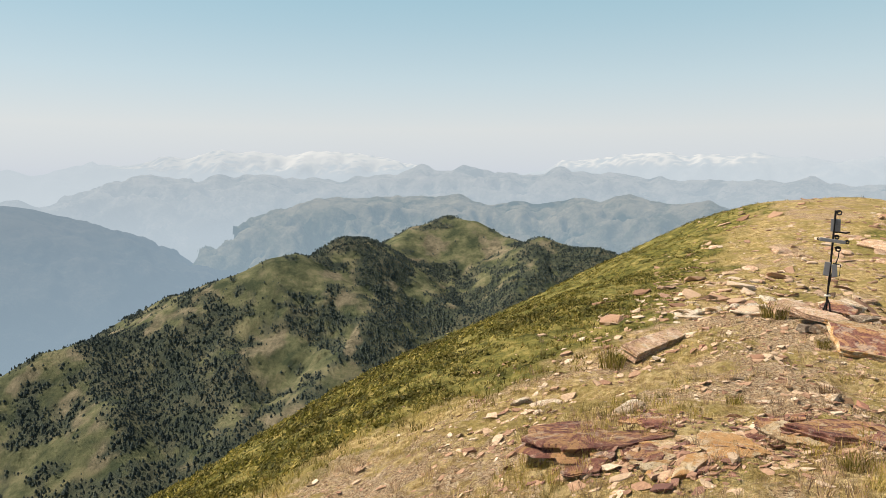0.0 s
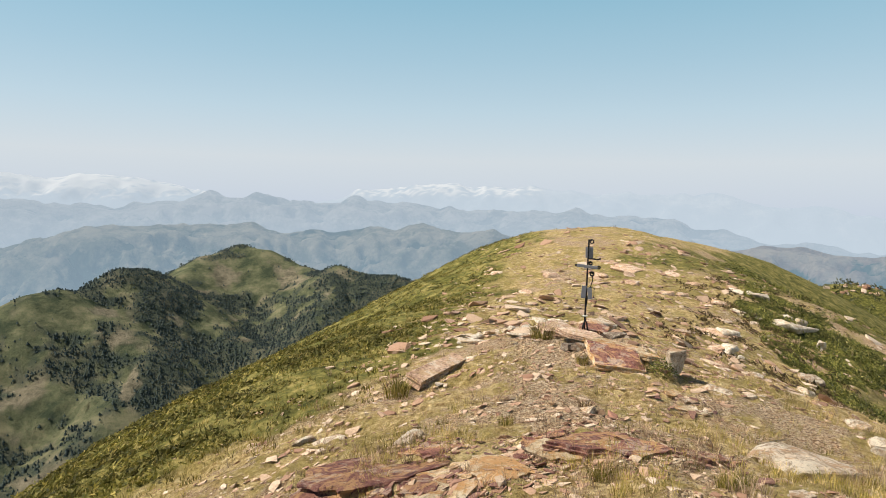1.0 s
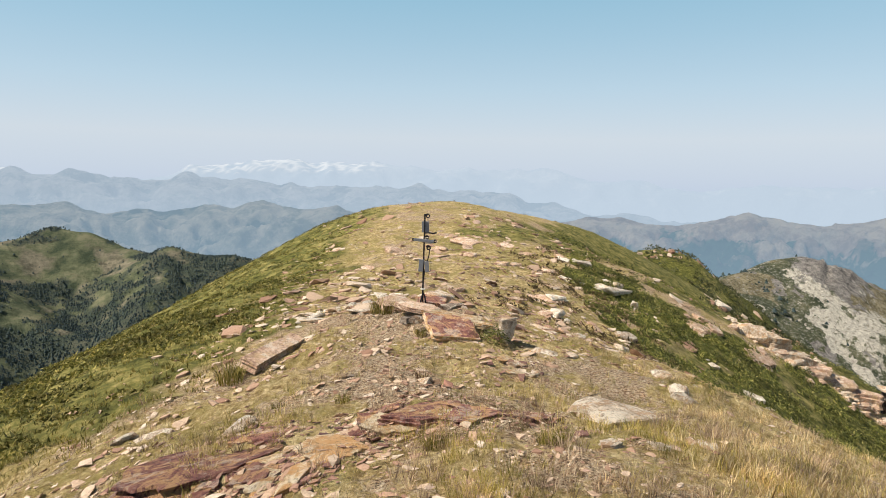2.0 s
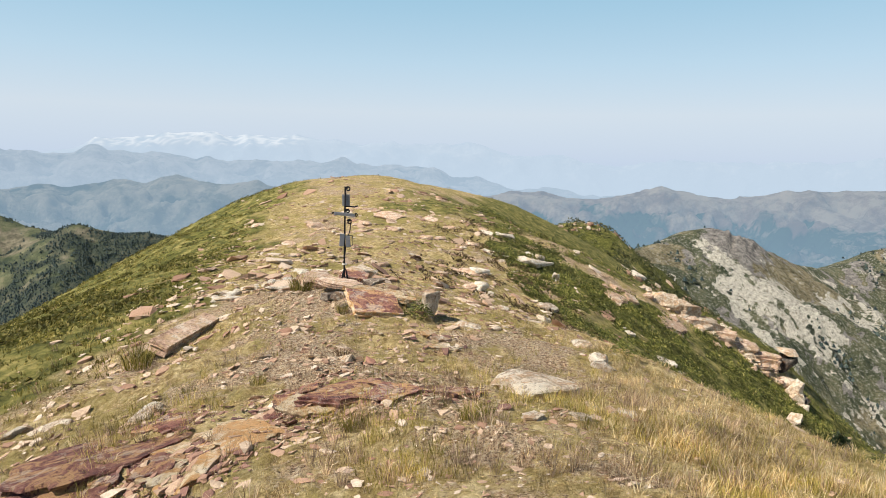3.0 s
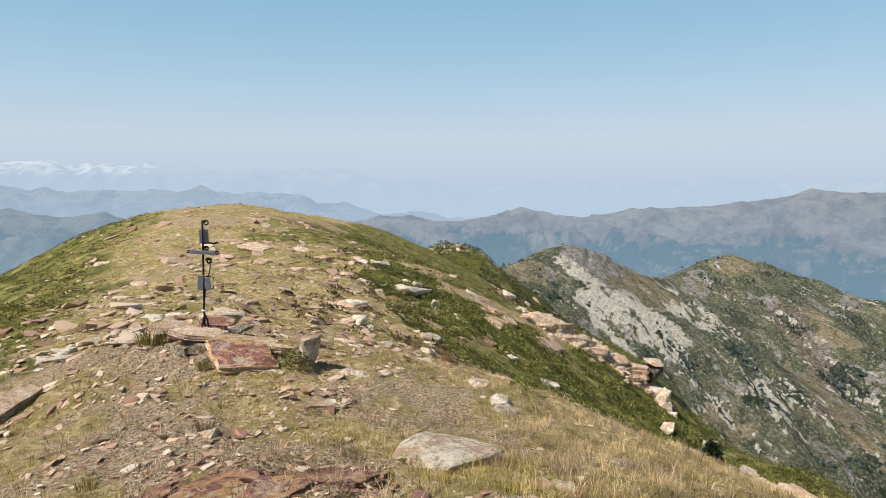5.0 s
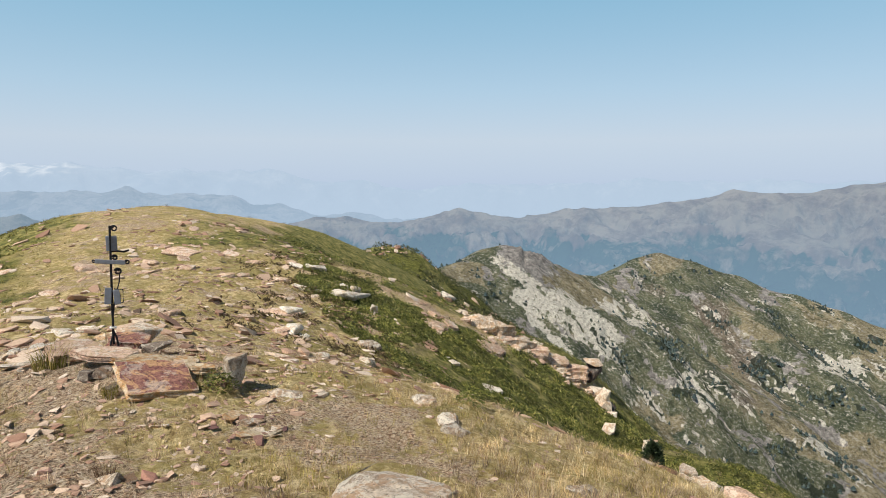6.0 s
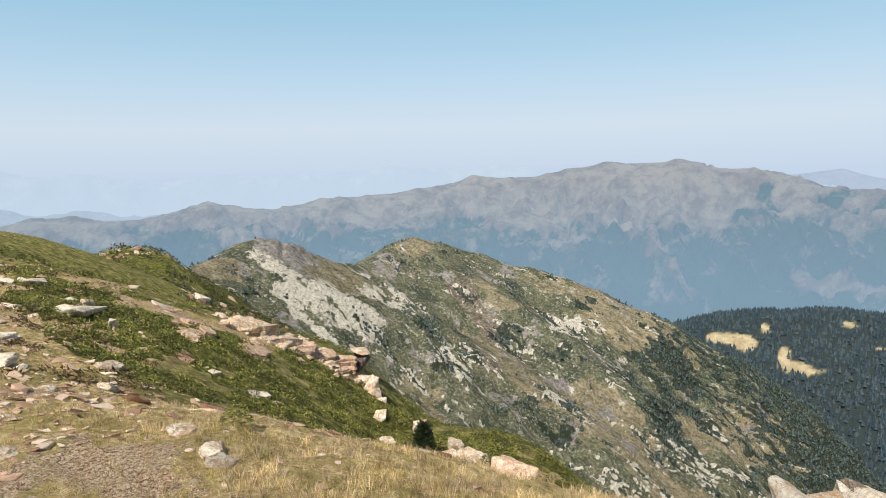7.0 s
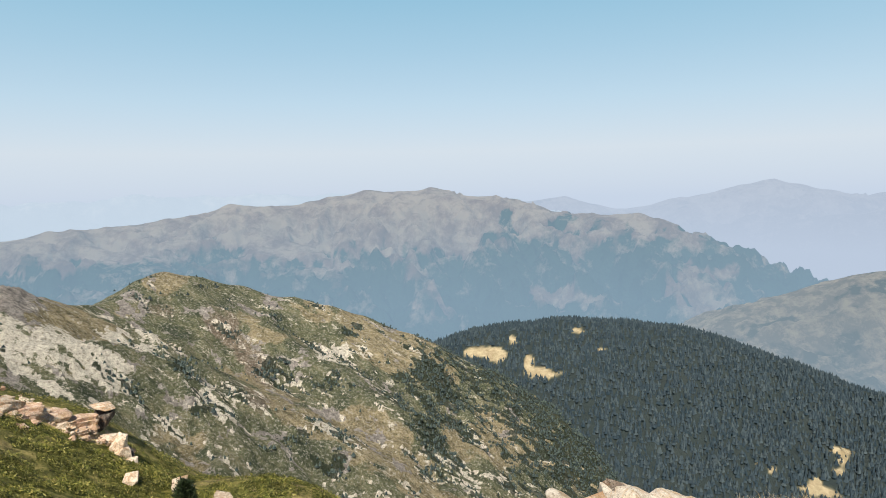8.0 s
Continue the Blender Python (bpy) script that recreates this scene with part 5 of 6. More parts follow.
def summit_cross():
    top = new("summit_cross")
    part("post", plate(0.022, 0.016, 1.20, pose(0, 0, 0.56)), m_iron, top, "slim black iron post")
    part("crossbar", plate(0.27, 0.016, 0.042, pose(-0.005, -0.018, 0.80, 0, 5, 0), 0.005), m_zinc, top, "weathered grey bar")
    part("crossbar_end", rod(scroll(0.145, 0.79, 0.022, 2.6, 1.2), 0.008), m_iron, top, "black scrolled tip")
    part("crossbar_end", rod(scroll(-0.15, 0.812, 0.016, 0.4, 1.1), 0.007), m_iron, top, "black scrolled tip")
    part("top_scroll", rod(scroll(0.036, 1.13, 0.032, 3.1, 1.3), 0.008), m_iron, top, "black iron hook")
    upper = part("upper_plaque", plate(0.10, 0.010, 0.15, pose(0.012, -0.022, 0.985, 0, -2, 0)), m_zinc, top, "weathered grey plaque")
    part("plaque_rim", plate(0.016, 0.02, 0.19, pose(0.0, -0.034, 0.985)), m_iron, upper, "black iron strap")
    part("bracket", rod([(0.0, 0, 0.90), (0.05, 0.01, 0.905), (0.12, 0.015, 0.895), (0.165, 0.01, 0.91)], 0.010), m_iron, top, "black bent bracket")
    part("side_scroll", rod(scroll(0.06, 0.70, 0.032, 2.9, 1.4), 0.010), m_iron, top)
    part("side_scroll", rod(scroll(0.035, 0.84, 0.026, 2.9, 1.4), 0.009), m_iron, top)
    part("side_bar", rod([(0.075, 0, 0.68), (0.07, 0, 0.60), (0.045, 0, 0.50), (0.02, 0, 0.40), (0.008, 0, 0.26)], 0.006), m_iron, top)
    lower = part("lower_plaque", plate(0.062, 0.03, 0.165, pose(-0.034, -0.02, 0.46, 0, 3, 0)), m_zinc, top, "weathered grey plaque")
    part("lower_plaque", plate(0.058, 0.03, 0.15, pose(0.045, -0.022, 0.445, 0, -6, 0)), m_zinc, top, "weathered grey plaque")
    part("plaque_frame", rod([(0.02, -0.03, 0.53), (0.10, -0.03, 0.52), (0.10, -0.03, 0.39), (0.03, -0.03, 0.37)], 0.006), m_iron, lower, "black iron frame")
    part("cord_ring", rod([(0.024 * math.cos(a), 0.024 * math.sin(a), 0.135 + 0.003 * math.sin(3 * a)) for a in np.linspace(0, 2 * math.pi, 17)], 0.010), m_rope, top, "pale cord tied round the post")
    part("strut", rod([(0.0, 0.01, 0.10), (0.03, 0.0, 0.03), (0.045, -0.01, -0.06)], 0.010), m_iron, top, "dark leaning strut")
    part("strut", rod([(0.0, 0.0, 0.07), (-0.02, -0.02, 0.0), (-0.03, -0.03, -0.06)], 0.009), m_iron, top, "dark leaning strut")
    top.matrix_world = pose(4.90, 8.05, -0.085, 0, 1.0, -30) @ Matrix.Diagonal((1.07, 1.07, 1.07, 1))
    return tagged(top, "small black iron summit cross with weathered grey plaques", "cross")


summit_cross()


# ---- plants, small stones and trees ----
RNG = np.random.default_rng(7)


def scatter(name, shapes, x, y, z, size, material, label, category, stretch=None, tilt=0.0, up=None, smooth_faces=False):
    """Copies of small shapes joined into one mesh of loose pieces. shapes: (places, triangles)."""
    n = len(x)
    kind = RNG.integers(0, len(shapes), n)
    turn = RNG.uniform(0, 2 * np.pi, n)
    lean, lean_dir = RNG.normal(0, tilt, n) if tilt else np.zeros(n), RNG.uniform(0, 2 * np.pi, n)
    all_co, all_tri, base = [], [], 0
    for k, (co, tri) in enumerate(shapes):
        i = np.flatnonzero(kind == k)
        if not len(i):
            continue
        c, s = np.cos(turn[i])[:, None], np.sin(turn[i])[:, None]
        p = co[None] * size[i][:, None, None]
        if stretch is not None:
            p = p * stretch[i][:, None, :]
        q = np.stack([p[..., 0] * c - p[..., 1] * s, p[..., 0] * s + p[..., 1] * c, p[..., 2]], -1)
        if tilt:
            q[..., 2] += (q[..., 0] * np.cos(lean_dir[i])[:, None] + q[..., 1] * np.sin(lean_dir[i])[:, None]) * lean[i][:, None]
        if up is not None:
            q[..., 2] += q[..., 0] * up[0][i][:, None] + q[..., 1] * up[1][i][:, None]
        q += np.stack([x[i], y[i], z[i]], -1)[:, None, :]
        all_co.append(q.reshape(-1, 3))
        all_tri.append((tri[None] + (np.arange(len(i)) * len(co))[:, None, None]).reshape(-1, 3) + base)
        base += q.shape[0] * q.shape[1]
    ob = soup_object(name, np.concatenate(all_co), np.concatenate(all_tri), material, smooth_faces)
    return tagged(ob, label, category, kind="stuff")


def slope_of(x, y, e=0.2):
    return (ground_height(x + e, y) - ground_height(x - e, y)) / (2 * e), (ground_height(x, y + e) - ground_height(x, y - e)) / (2 * e)


def stone_shape(rng):
    bm = bmesh.new()
    for k in range(9):
        a, r = 2 * math.pi * (k + rng.uniform(-0.3, 0.3)) / 4.5, rng.uniform(0.6, 1.0)
        bm.verts.new((0.5 * r * math.cos(a), 0.4 * r * math.sin(a), (0.0 if k < 4 else 0.17) + rng.uniform(-0.05, 0.05)))
    bmesh.ops.convex_hull(bm, input=bm.verts)
    bmesh.ops.delete(bm, geom=[v for v in bm.verts if not v.link_faces], context="VERTS")
    bmesh.ops.triangulate(bm, faces=bm.faces)
    bm.verts.index_update()
    co = np.array([v.co[:] for v in bm.verts])
    tri = np.array([[v.index for v in f.verts] for f in bm.faces])
    bm.free()
    return co, tri


def blade_tuft(rng, blades, spread, height, width, droop):
    """A tuft of bent blades, each of three triangles, one unit high."""
    co, tri = [], []
    for k in range(blades):
        a, r = rng.uniform(0, 2 * math.pi), spread * math.sqrt(rng.random())
        bx, by = r * math.cos(a), r * math.sin(a)
        h, out = height * rng.uniform(0.5, 1.0), droop * rng.uniform(0.3, 1.2)
        b = a + rng.uniform(-0.7, 0.7)
        ox, oy = math.cos(b) * out * h, math.sin(b) * out * h
        c = rng.uniform(0, math.pi)
        wx, wy = math.cos(c) * width, math.sin(c) * width
        i = len(co)
        co += [(bx - wx, by - wy, -0.03), (bx + wx, by + wy, -0.03), (bx + 0.35 * ox - wx * 0.7, by + 0.35 * oy - wy * 0.7, 0.6 * h),
               (bx + 0.35 * ox + wx * 0.7, by + 0.35 * oy + wy * 0.7, 0.6 * h), (bx + ox, by + oy, h * (1.0 - 0.25 * out))]
        tri += [(i, i + 1, i + 3), (i, i + 3, i + 2), (i + 2, i + 3, i + 4)]
    return np.array(co), np.array(tri)


def leaf_clump(rng, leaves, size, height):
    """A low mound of small pointed leaves."""
    co, tri = [], []
    for k in range(leaves):
        a, r = rng.uniform(0, 2 * math.pi), math.sqrt(rng.random()) * 0.5
        x, y = r * math.cos(a), r * math.sin(a)
        z = height * (1 - (2 * r) ** 2 * 0.8) * rng.uniform(0.35, 1.0)
        d = Vector((rng.gauss(0, 1), rng.gauss(0, 1), rng.gauss(0.5, 0.6))).normalized()
        s = d.cross(Vector((rng.gauss(0, 1), rng.gauss(0, 1), rng.gauss(0, 1)))).normalized()
        q = size * rng.uniform(0.6, 1.3)
        i = len(co)
        for f, g in ((0, 0.28), (1.2, 0), (0, -0.28)):
            co.append((x + q * (d.x * f + s.x * g), y + q * (d.y * f + s.y * g), z + q * (d.z * f + s.z * g)))
        tri.append((i, i + 1, i + 2))
    return np.array(co), np.array(tri)


def spread_on_ground(n, r0, r1, az0, az1, keep, power=1.0):
    """Random places on the summit, denser near the middle, thinned by keep(x, y, s, d)."""
    az = np.radians(RNG.uniform(az0, az1, n))
    r = r0 * (r1 / r0) ** (RNG.random(n) ** power)
    x, y = 1.2 + r * np.sin(az), 1.0 + r * np.cos(az)
    a = np.radians(43.0)
    s, d = x * np.sin(a) + y * np.cos(a), x * np.cos(a) - y * np.sin(a)
    ok = RNG.random(n) < keep(x, y, s, d)
    return x[ok], y[ok], r[ok]


r_shape = random.Random(5)
stones = [stone_shape(r_shape) for k in range(14)]


def crest_density(x, y, s, d):
    straw, turf, shrub = ground_masks(x, y)
    left_edge = -5.2 - 0.3 * np.maximum(s - 9, 0)
    path = smooth(left_edge - 1.2, left_edge + 0.6, d) * smooth(5.5, 1.5, d - 0.06 * s)
    return np.clip(path * (0.25 + 0.9 * smooth(0.1, -0.25, fbm(x * 0.6, y * 0.6, 3, 78) - 0.1)) * (1 - 0.9 * shrub) * (1 - 0.6 * smooth(24, 34, s)), 0, 1)


def rubble_density(x, y, s, d):
    w = fbm(x * 0.35, y * 0.35, 4, 97) + 0.5 * fbm(x * 1.3, y * 1.3, 3, 98)
    spine = smooth(3.6, 1.2, np.abs(d + 2.0) - 0.12 * np.maximum(s - 8, 0))
    straw, turf, shrub = ground_masks(x, y)
    return np.clip(spine * smooth(-0.25, 0.3, w + 0.25 * smooth(6, 9, s) * smooth(24, 15, s)) * (1 - 0.8 * shrub), 0, 1)


m_chips = tinted("slate_chips", [(0.0, (0.26, 0.14, 0.09)), (0.3, (0.45, 0.28, 0.18)), (0.65, (0.60, 0.43, 0.29)), (0.95, (0.74, 0.60, 0.45)), (1.0, (0.38, 0.18, 0.12))], 0.9, 0.2, 0.0, 40.0)
x, y, r = spread_on_ground(17000, 1.6, 13, -30, 125, crest_density, 0.85)
size = np.clip(0.026 * np.exp(RNG.normal(0, 0.75, len(x))), 0.012, 0.16) * (0.7 + 0.06 * r)
flatness = np.stack([np.ones(len(x)), RNG.uniform(0.5, 1.0, len(x)), RNG.uniform(0.2, 0.6, len(x))], -1)
scatter("loose_stones", stones, x, y, ground_height(x, y) - 0.004, size, m_chips, "loose flat slate chips strewn over the path", "stones", flatness, 0.25, slope_of(x, y))
x, y, r = spread_on_ground(12000, 8, 42, -10, 75, crest_density, 0.7)
size = np.clip(0.11 * np.exp(RNG.normal(0, 0.75, len(x))), 0.04, 0.75)
flatness = np.stack([np.ones(len(x)), RNG.uniform(0.6, 1.1, len(x)), RNG.uniform(0.35, 0.9, len(x))], -1)
scatter("path_stones", stones, x, y, ground_height(x, y) - 0.01, size, m_chips, "pale and pink stones along the ridge path", "stones", flatness, 0.2, slope_of(x, y))

x, y, r = spread_on_ground(25000, 2.2, 30, -25, 100, rubble_density, 0.6)
size = np.clip(0.075 * np.exp(RNG.normal(0, 0.6, len(x))), 0.03, 0.30) * (0.5 + 0.05 * r)
flatness = np.stack([np.ones(len(x)), RNG.uniform(0.6, 1.0, len(x)), RNG.uniform(0.45, 1.1, len(x))], -1)
scatter("bedded_rubble", stones, x, y, ground_height(x, y) - 0.05 * size, size, m_chips, "half-buried tan and pale slate rubble on the crest", "stones", flatness, 0.22, slope_of(x, y))



def worn_density(x, y, s, d):
    """Eroded hollows of dark broken rock on the knoll, shadowed by colour."""
    band = smooth(11, 15, s) * smooth(27, 21, s) * smooth(-6.5, -3.5, d) * smooth(1.2, -0.6, d)
    return band * smooth(0.12, 0.3, fbm(x * 0.4, y * 0.4, 3, 104) + 0.4 * fbm(x * 1.5, y * 1.5, 2, 105))


# Brown rock tones go near black for the shadow in the hollows.
m_shadowed = tinted("shadowed_brown_rock", [(0.0, (0.06, 0.04, 0.028)), (0.45, (0.17, 0.105, 0.07)), (0.8, (0.34, 0.22, 0.145)), (1.0, (0.52, 0.38, 0.26))], 0.9, 0.2, 0.0, 30.0)
x, y, r = spread_on_ground(2200, 9, 30, 10, 65, worn_density, 1.0)
size = np.clip(0.16 * np.exp(RNG.normal(0, 0.5, len(x))), 0.06, 0.45)
flatness = np.stack([np.ones(len(x)), RNG.uniform(0.6, 1.0, len(x)), RNG.uniform(0.5, 1.2, len(x))], -1)
scatter("worn_rubble", stones, x, y, ground_height(x, y) - 0.03, size, m_shadowed, "dark brown broken rock in hollows of the knoll", "stones", flatness, 0.35, slope_of(x, y))

# broken slate round the bedrock
m_redchips = tinted("red_slate_chips", [(0.0, (0.13, 0.065, 0.055)), (0.4, (0.28, 0.15, 0.11)), (0.75, (0.40, 0.24, 0.15)), (1.0, (0.55, 0.42, 0.29))], 0.9, 0.2, 0.0, 40.0)
at = np.array([row[:3] for row in RED_SLATES + CREAM_SLABS])
pick = RNG.integers(0, len(at), 1800)
x, y = (at[pick, k] + RNG.normal(0, 0.6, len(pick)) * at[pick, 2] for k in (0, 1))
size = np.clip(0.034 * np.exp(RNG.normal(0, 0.7, len(x))), 0.012, 0.16)
flatness = np.stack([np.ones(len(x)), RNG.uniform(0.45, 0.9, len(x)), RNG.uniform(0.3, 0.8, len(x))], -1)
scatter("slate_fragments", stones, x, y, ground_height(x, y) + RNG.uniform(-0.004, 0.012, len(x)), size, m_redchips, "broken reddish slate fragments over the bedrock", "stones", flatness, 0.3, slope_of(x, y))

def hump_density(x, y, s, d):
    return np.maximum(smooth(86, 95, s), 0.5 * smooth(34, 42, s) * smooth(4, 8, d - 0.1 * s)) * smooth(-0.25, 0.15, fbm(x * 0.15, y * 0.15, 3, 95))


x, y, r = spread_on_ground(5000, 36, 150, 35, 80, hump_density, 1.0)
size = RNG.uniform(0.2, 1.1, len(x)) * (0.4 + r / 100)
flatness = np.stack([np.ones(len(x)), RNG.uniform(0.6, 1.0, len(x)), RNG.uniform(0.7, 2.0, len(x))], -1)
scatter("hump_stones", stones, x, y, ground_height(x, y) - 0.05, size, m_chips, "pale stones over the far shrubby hump", "stones", flatness, 0.2, slope_of(x, y))

# grass
m_straw = tinted("dry_grass", [(0.0, (0.30, 0.20, 0.085)), (0.3, (0.52, 0.375, 0.17)), (0.7, (0.72, 0.565, 0.32)), (1.0, (0.84, 0.74, 0.50))], 0.7, 0.15, 0.35, 0.0, 2.6)
m_sward = tinted("green_grass", [(0.0, (0.08, 0.075, 0.016)), (0.4, (0.20, 0.175, 0.04)), (0.75, (0.36, 0.295, 0.085)), (1.0, (0.52, 0.41, 0.17))], 0.7, 0.15, 0.35, 0.0, 2.6)
m_bilberry = tinted("bilberry_leaves", [(0.0, (0.055, 0.058, 0.014)), (0.45, (0.15, 0.145, 0.033)), (0.8, (0.27, 0.24, 0.065)), (1.0, (0.42, 0.34, 0.11))], 0.7, 0.2, 0.3, 0.0, 1.1)
m_lime = tinted("fresh_grass", [(0.0, (0.16, 0.13, 0.025)), (0.4, (0.34, 0.285, 0.07)), (0.75, (0.54, 0.43, 0.14)), (1.0, (0.70, 0.56, 0.26))], 0.7, 0.15, 0.35, 0.0, 2.6)
m_heather = tinted("dry_heather", [(0.0, (0.05, 0.03, 0.018)), (0.5, (0.14, 0.085, 0.05)), (1.0, (0.32, 0.21, 0.13))], 0.8, 0.1, 0.25, 0.0, 2.6)
m_seed = tinted("seed_heads", [(0.0, (0.20, 0.13, 0.085)), (0.4, (0.42, 0.295, 0.195)), (0.75, (0.60, 0.455, 0.31)), (1.0, (0.74, 0.60, 0.42))], 0.8, 0.1, 0.3, 0.0, 2.6)
m_carpet = tinted("shrub_leaves", [(0.0, (0.045, 0.055, 0.013)), (0.45, (0.145, 0.155, 0.032)), (0.8, (0.26, 0.25, 0.06)), (1.0, (0.38, 0.34, 0.11))], 0.6, 0.3, 0.25, 0.0, 1.1)
thin_tufts = [blade_tuft(r_shape, 6, 0.30, 1.0, 0.016, 0.7) for k in range(8)]
tufts = [blade_tuft(r_shape, 11, 0.22, 1.0, 0.014, 0.85) for k in range(8)]
wide_tufts = [blade_tuft(r_shape, 6, 0.5, 1.0, 0.06, 0.9) for k in range(8)]


def tall_density(x, y, s, d):
    w = fbm(x * 0.5, y * 0.5, 4, 78)
    return np.clip(smooth(0.2, 1.8, d + 0.5 * w) * smooth(14.5, 11.5, s) * (0.5 + 1.2 * w) + 0.15 * smooth(0.15, 0.5, w), 0, 1)


def short_density(x, y, s, d):
    straw, turf, shrub = ground_masks(x, y)
    return np.clip((0.10 + 0.85 * smooth(0.30, 0.75, straw)) * (1 - 0.7 * turf) * (1 - shrub), 0, 1)


def rim_density(x, y, s, d):
    left_edge = -4.7 - 0.22 * np.maximum(s - 9, 0) - 0.35 * np.maximum(6 - s, 0)
    return np.clip(smooth(1.0, 0.0, d - left_edge) * smooth(-3.5, -0.8, d - left_edge) * 0.9 + 0.25 * smooth(0, -1.0, d - left_edge), 0, 1)


def turf_density(x, y, s, d):
    straw, turf, shrub = ground_masks(x, y)
    return np.clip(turf * (1 - 0.5 * shrub), 0, 1)


def clumped(density, scale, seed, low=-0.1, high=0.35):
    """Thins a density into clumps."""
    return lambda x, y, s, d: density(x, y, s, d) * smooth(low, high, fbm(x * scale, y * scale, 3, seed))


x, y, r = spread_on_ground(29000, 1.8, 16, 20, 130, clumped(tall_density, 1.7, 101, -0.4), 0.9)
scatter("tall_grass", tufts, x, y, ground_height(x, y), RNG.uniform(0.05, 0.15, len(x)), m_straw, "tall dry yellow grass on the sunny lip of the ridge", "grass", None, 0.35)
x, y, r = spread_on_ground(23000, 1.8, 24, -25, 130, clumped(lambda x, y, s, d: tall_density(x, y, s, d) + 0.35 * smooth(-6, -4.5, d), 1.3, 102, 0.0, 0.3), 0.9)
scatter("brown_grass", tufts, x, y, ground_height(x, y), RNG.uniform(0.05, 0.15, len(x)), m_seed, "faded brown seed-head grass", "grass", None, 0.35)
x, y, r = spread_on_ground(17000, 1.7, 24, -30, 125, short_density, 0.9)
scatter("short_grass", thin_tufts, x, y, ground_height(x, y), RNG.uniform(0.02, 0.07, len(x)), m_straw, "short straw-coloured grass between the stones", "grass", None, 0.3)
x, y, r = spread_on_ground(30000, 1.8, 26, -30, 115, clumped(lambda x, y, s, d: 0.2 + short_density(x, y, s, d), 0.7, 103, 0.0, 0.3), 0.9)
scatter("green_tufts", thin_tufts, x, y, ground_height(x, y), RNG.uniform(0.04, 0.13, len(x)), m_lime, "yellow-green grass tufts between the stones", "grass", None, 0.3)
x, y, r = spread_on_ground(14000, 6, 40, -40, 45, rim_density, 0.8)
scatter("rim_grass", wide_tufts, x, y, ground_height(x, y), RNG.uniform(0.04, 0.10, len(x)), m_sward, "yellow-green grass along the edge of the steep slope", "grass", None, 0.2)
x, y, r = spread_on_ground(7000, 14, 75, -20, 80, turf_density, 0.75)
scatter("ridge_turf", wide_tufts, x, y, ground_height(x, y), RNG.uniform(0.05, 0.11, len(x)) * (0.7 + r / 50), m_sward, "olive turf over the far ridge", "grass", None, 0.2)

# dwarf shrubs
clumps = [leaf_clump(r_shape, 28, 0.11, 0.26) for k in range(8)]
low_clumps = [leaf_clump(r_shape, 14, 0.22, 0.40) for k in range(8)]


def carpet_density(x, y, s, d):
    straw, turf, shrub = ground_masks(x, y)
    return np.clip(shrub * 1.4 - 0.35, 0, 1) * (d > -2)


def slope_density(x, y, s, d):
    left_edge = -4.7 - 0.22 * np.maximum(s - 9, 0) - 0.35 * np.maximum(6 - s, 0)
    return np.clip(smooth(0.2, -1.8, d - left_edge) * smooth(-0.8, 0.4, fbm(x * 0.35, y * 0.35, 4, 91) + 0.7 * fbm(x * 1.4, y * 1.4, 2, 92)), 0, 1)


x, y, r = spread_on_ground(30000, 9, 40, 38, 108, clumped(carpet_density, 0.9, 111, -0.6, -0.1), 0.7)
scatter("shrub_carpet", clumps, x, y, ground_height(x, y) - 0.02, RNG.uniform(0.22, 0.55, len(x)) * (0.65 + r / 34), m_carpet, "dark green carpet of dwarf juniper on the slope", "shrubs", None, 0.15, slope_of(x, y))
x, y, r = spread_on_ground(35000, 7, 60, -46, 42, slope_density, 0.85)
scatter("slope_shrubs", low_clumps, x, y, ground_height(x, y) - 0.02, RNG.uniform(0.12, 0.34, len(x)), m_bilberry, "low green bilberry shrubs on the steep grassy slope", "shrubs", None, 0.1, slope_of(x, y))


def bush(name, x, y, w, h, label, seed, count=420):
    rng = random.Random(seed)
    co, tri = leaf_clump(rng, count, 0.10, 1.0)
    co = co * np.array([w, w, h])
    ob = soup_object(name, co, tri, m_carpet)
    ob.matrix_world = pose(x, y, float(ground_height(x, y)) - 0.03)
    return tagged(ob, label, "bush", "bushes on the ridge")


m_hump = tinted("dark_shrubs", [(0.0, (0.03, 0.036, 0.014)), (0.5, (0.075, 0.08, 0.03)), (1.0, (0.16, 0.145, 0.06))], 0.7, 0.2, 0.2)
x, y, r = spread_on_ground(6500, 36, 150, 35, 80, lambda x, y, s, d: np.maximum(smooth(86, 95, s) * smooth(-3, 5, d), 0.8 * smooth(34, 42, s) * smooth(4, 8, d - 0.1 * s)), 1.0)
scatter("hump_shrubs", low_clumps, x, y, ground_height(x, y) - 0.05, RNG.uniform(0.5, 1.1, len(x)) * (0.5 + r / 80), m_hump, "dark dwarf shrubs over the far hump", "shrubs", None, 0.1, slope_of(x, y))
def heath_density(x, y, s, d):
    return smooth(13.5, 16, s) * smooth(30, 24, s) * smooth(-2.6, -0.6, d) * smooth(2.8, 1.2, d - 0.1 * (s - 14)) * smooth(0.05, 0.3, fbm(x * 0.8, y * 0.8, 3, 121))


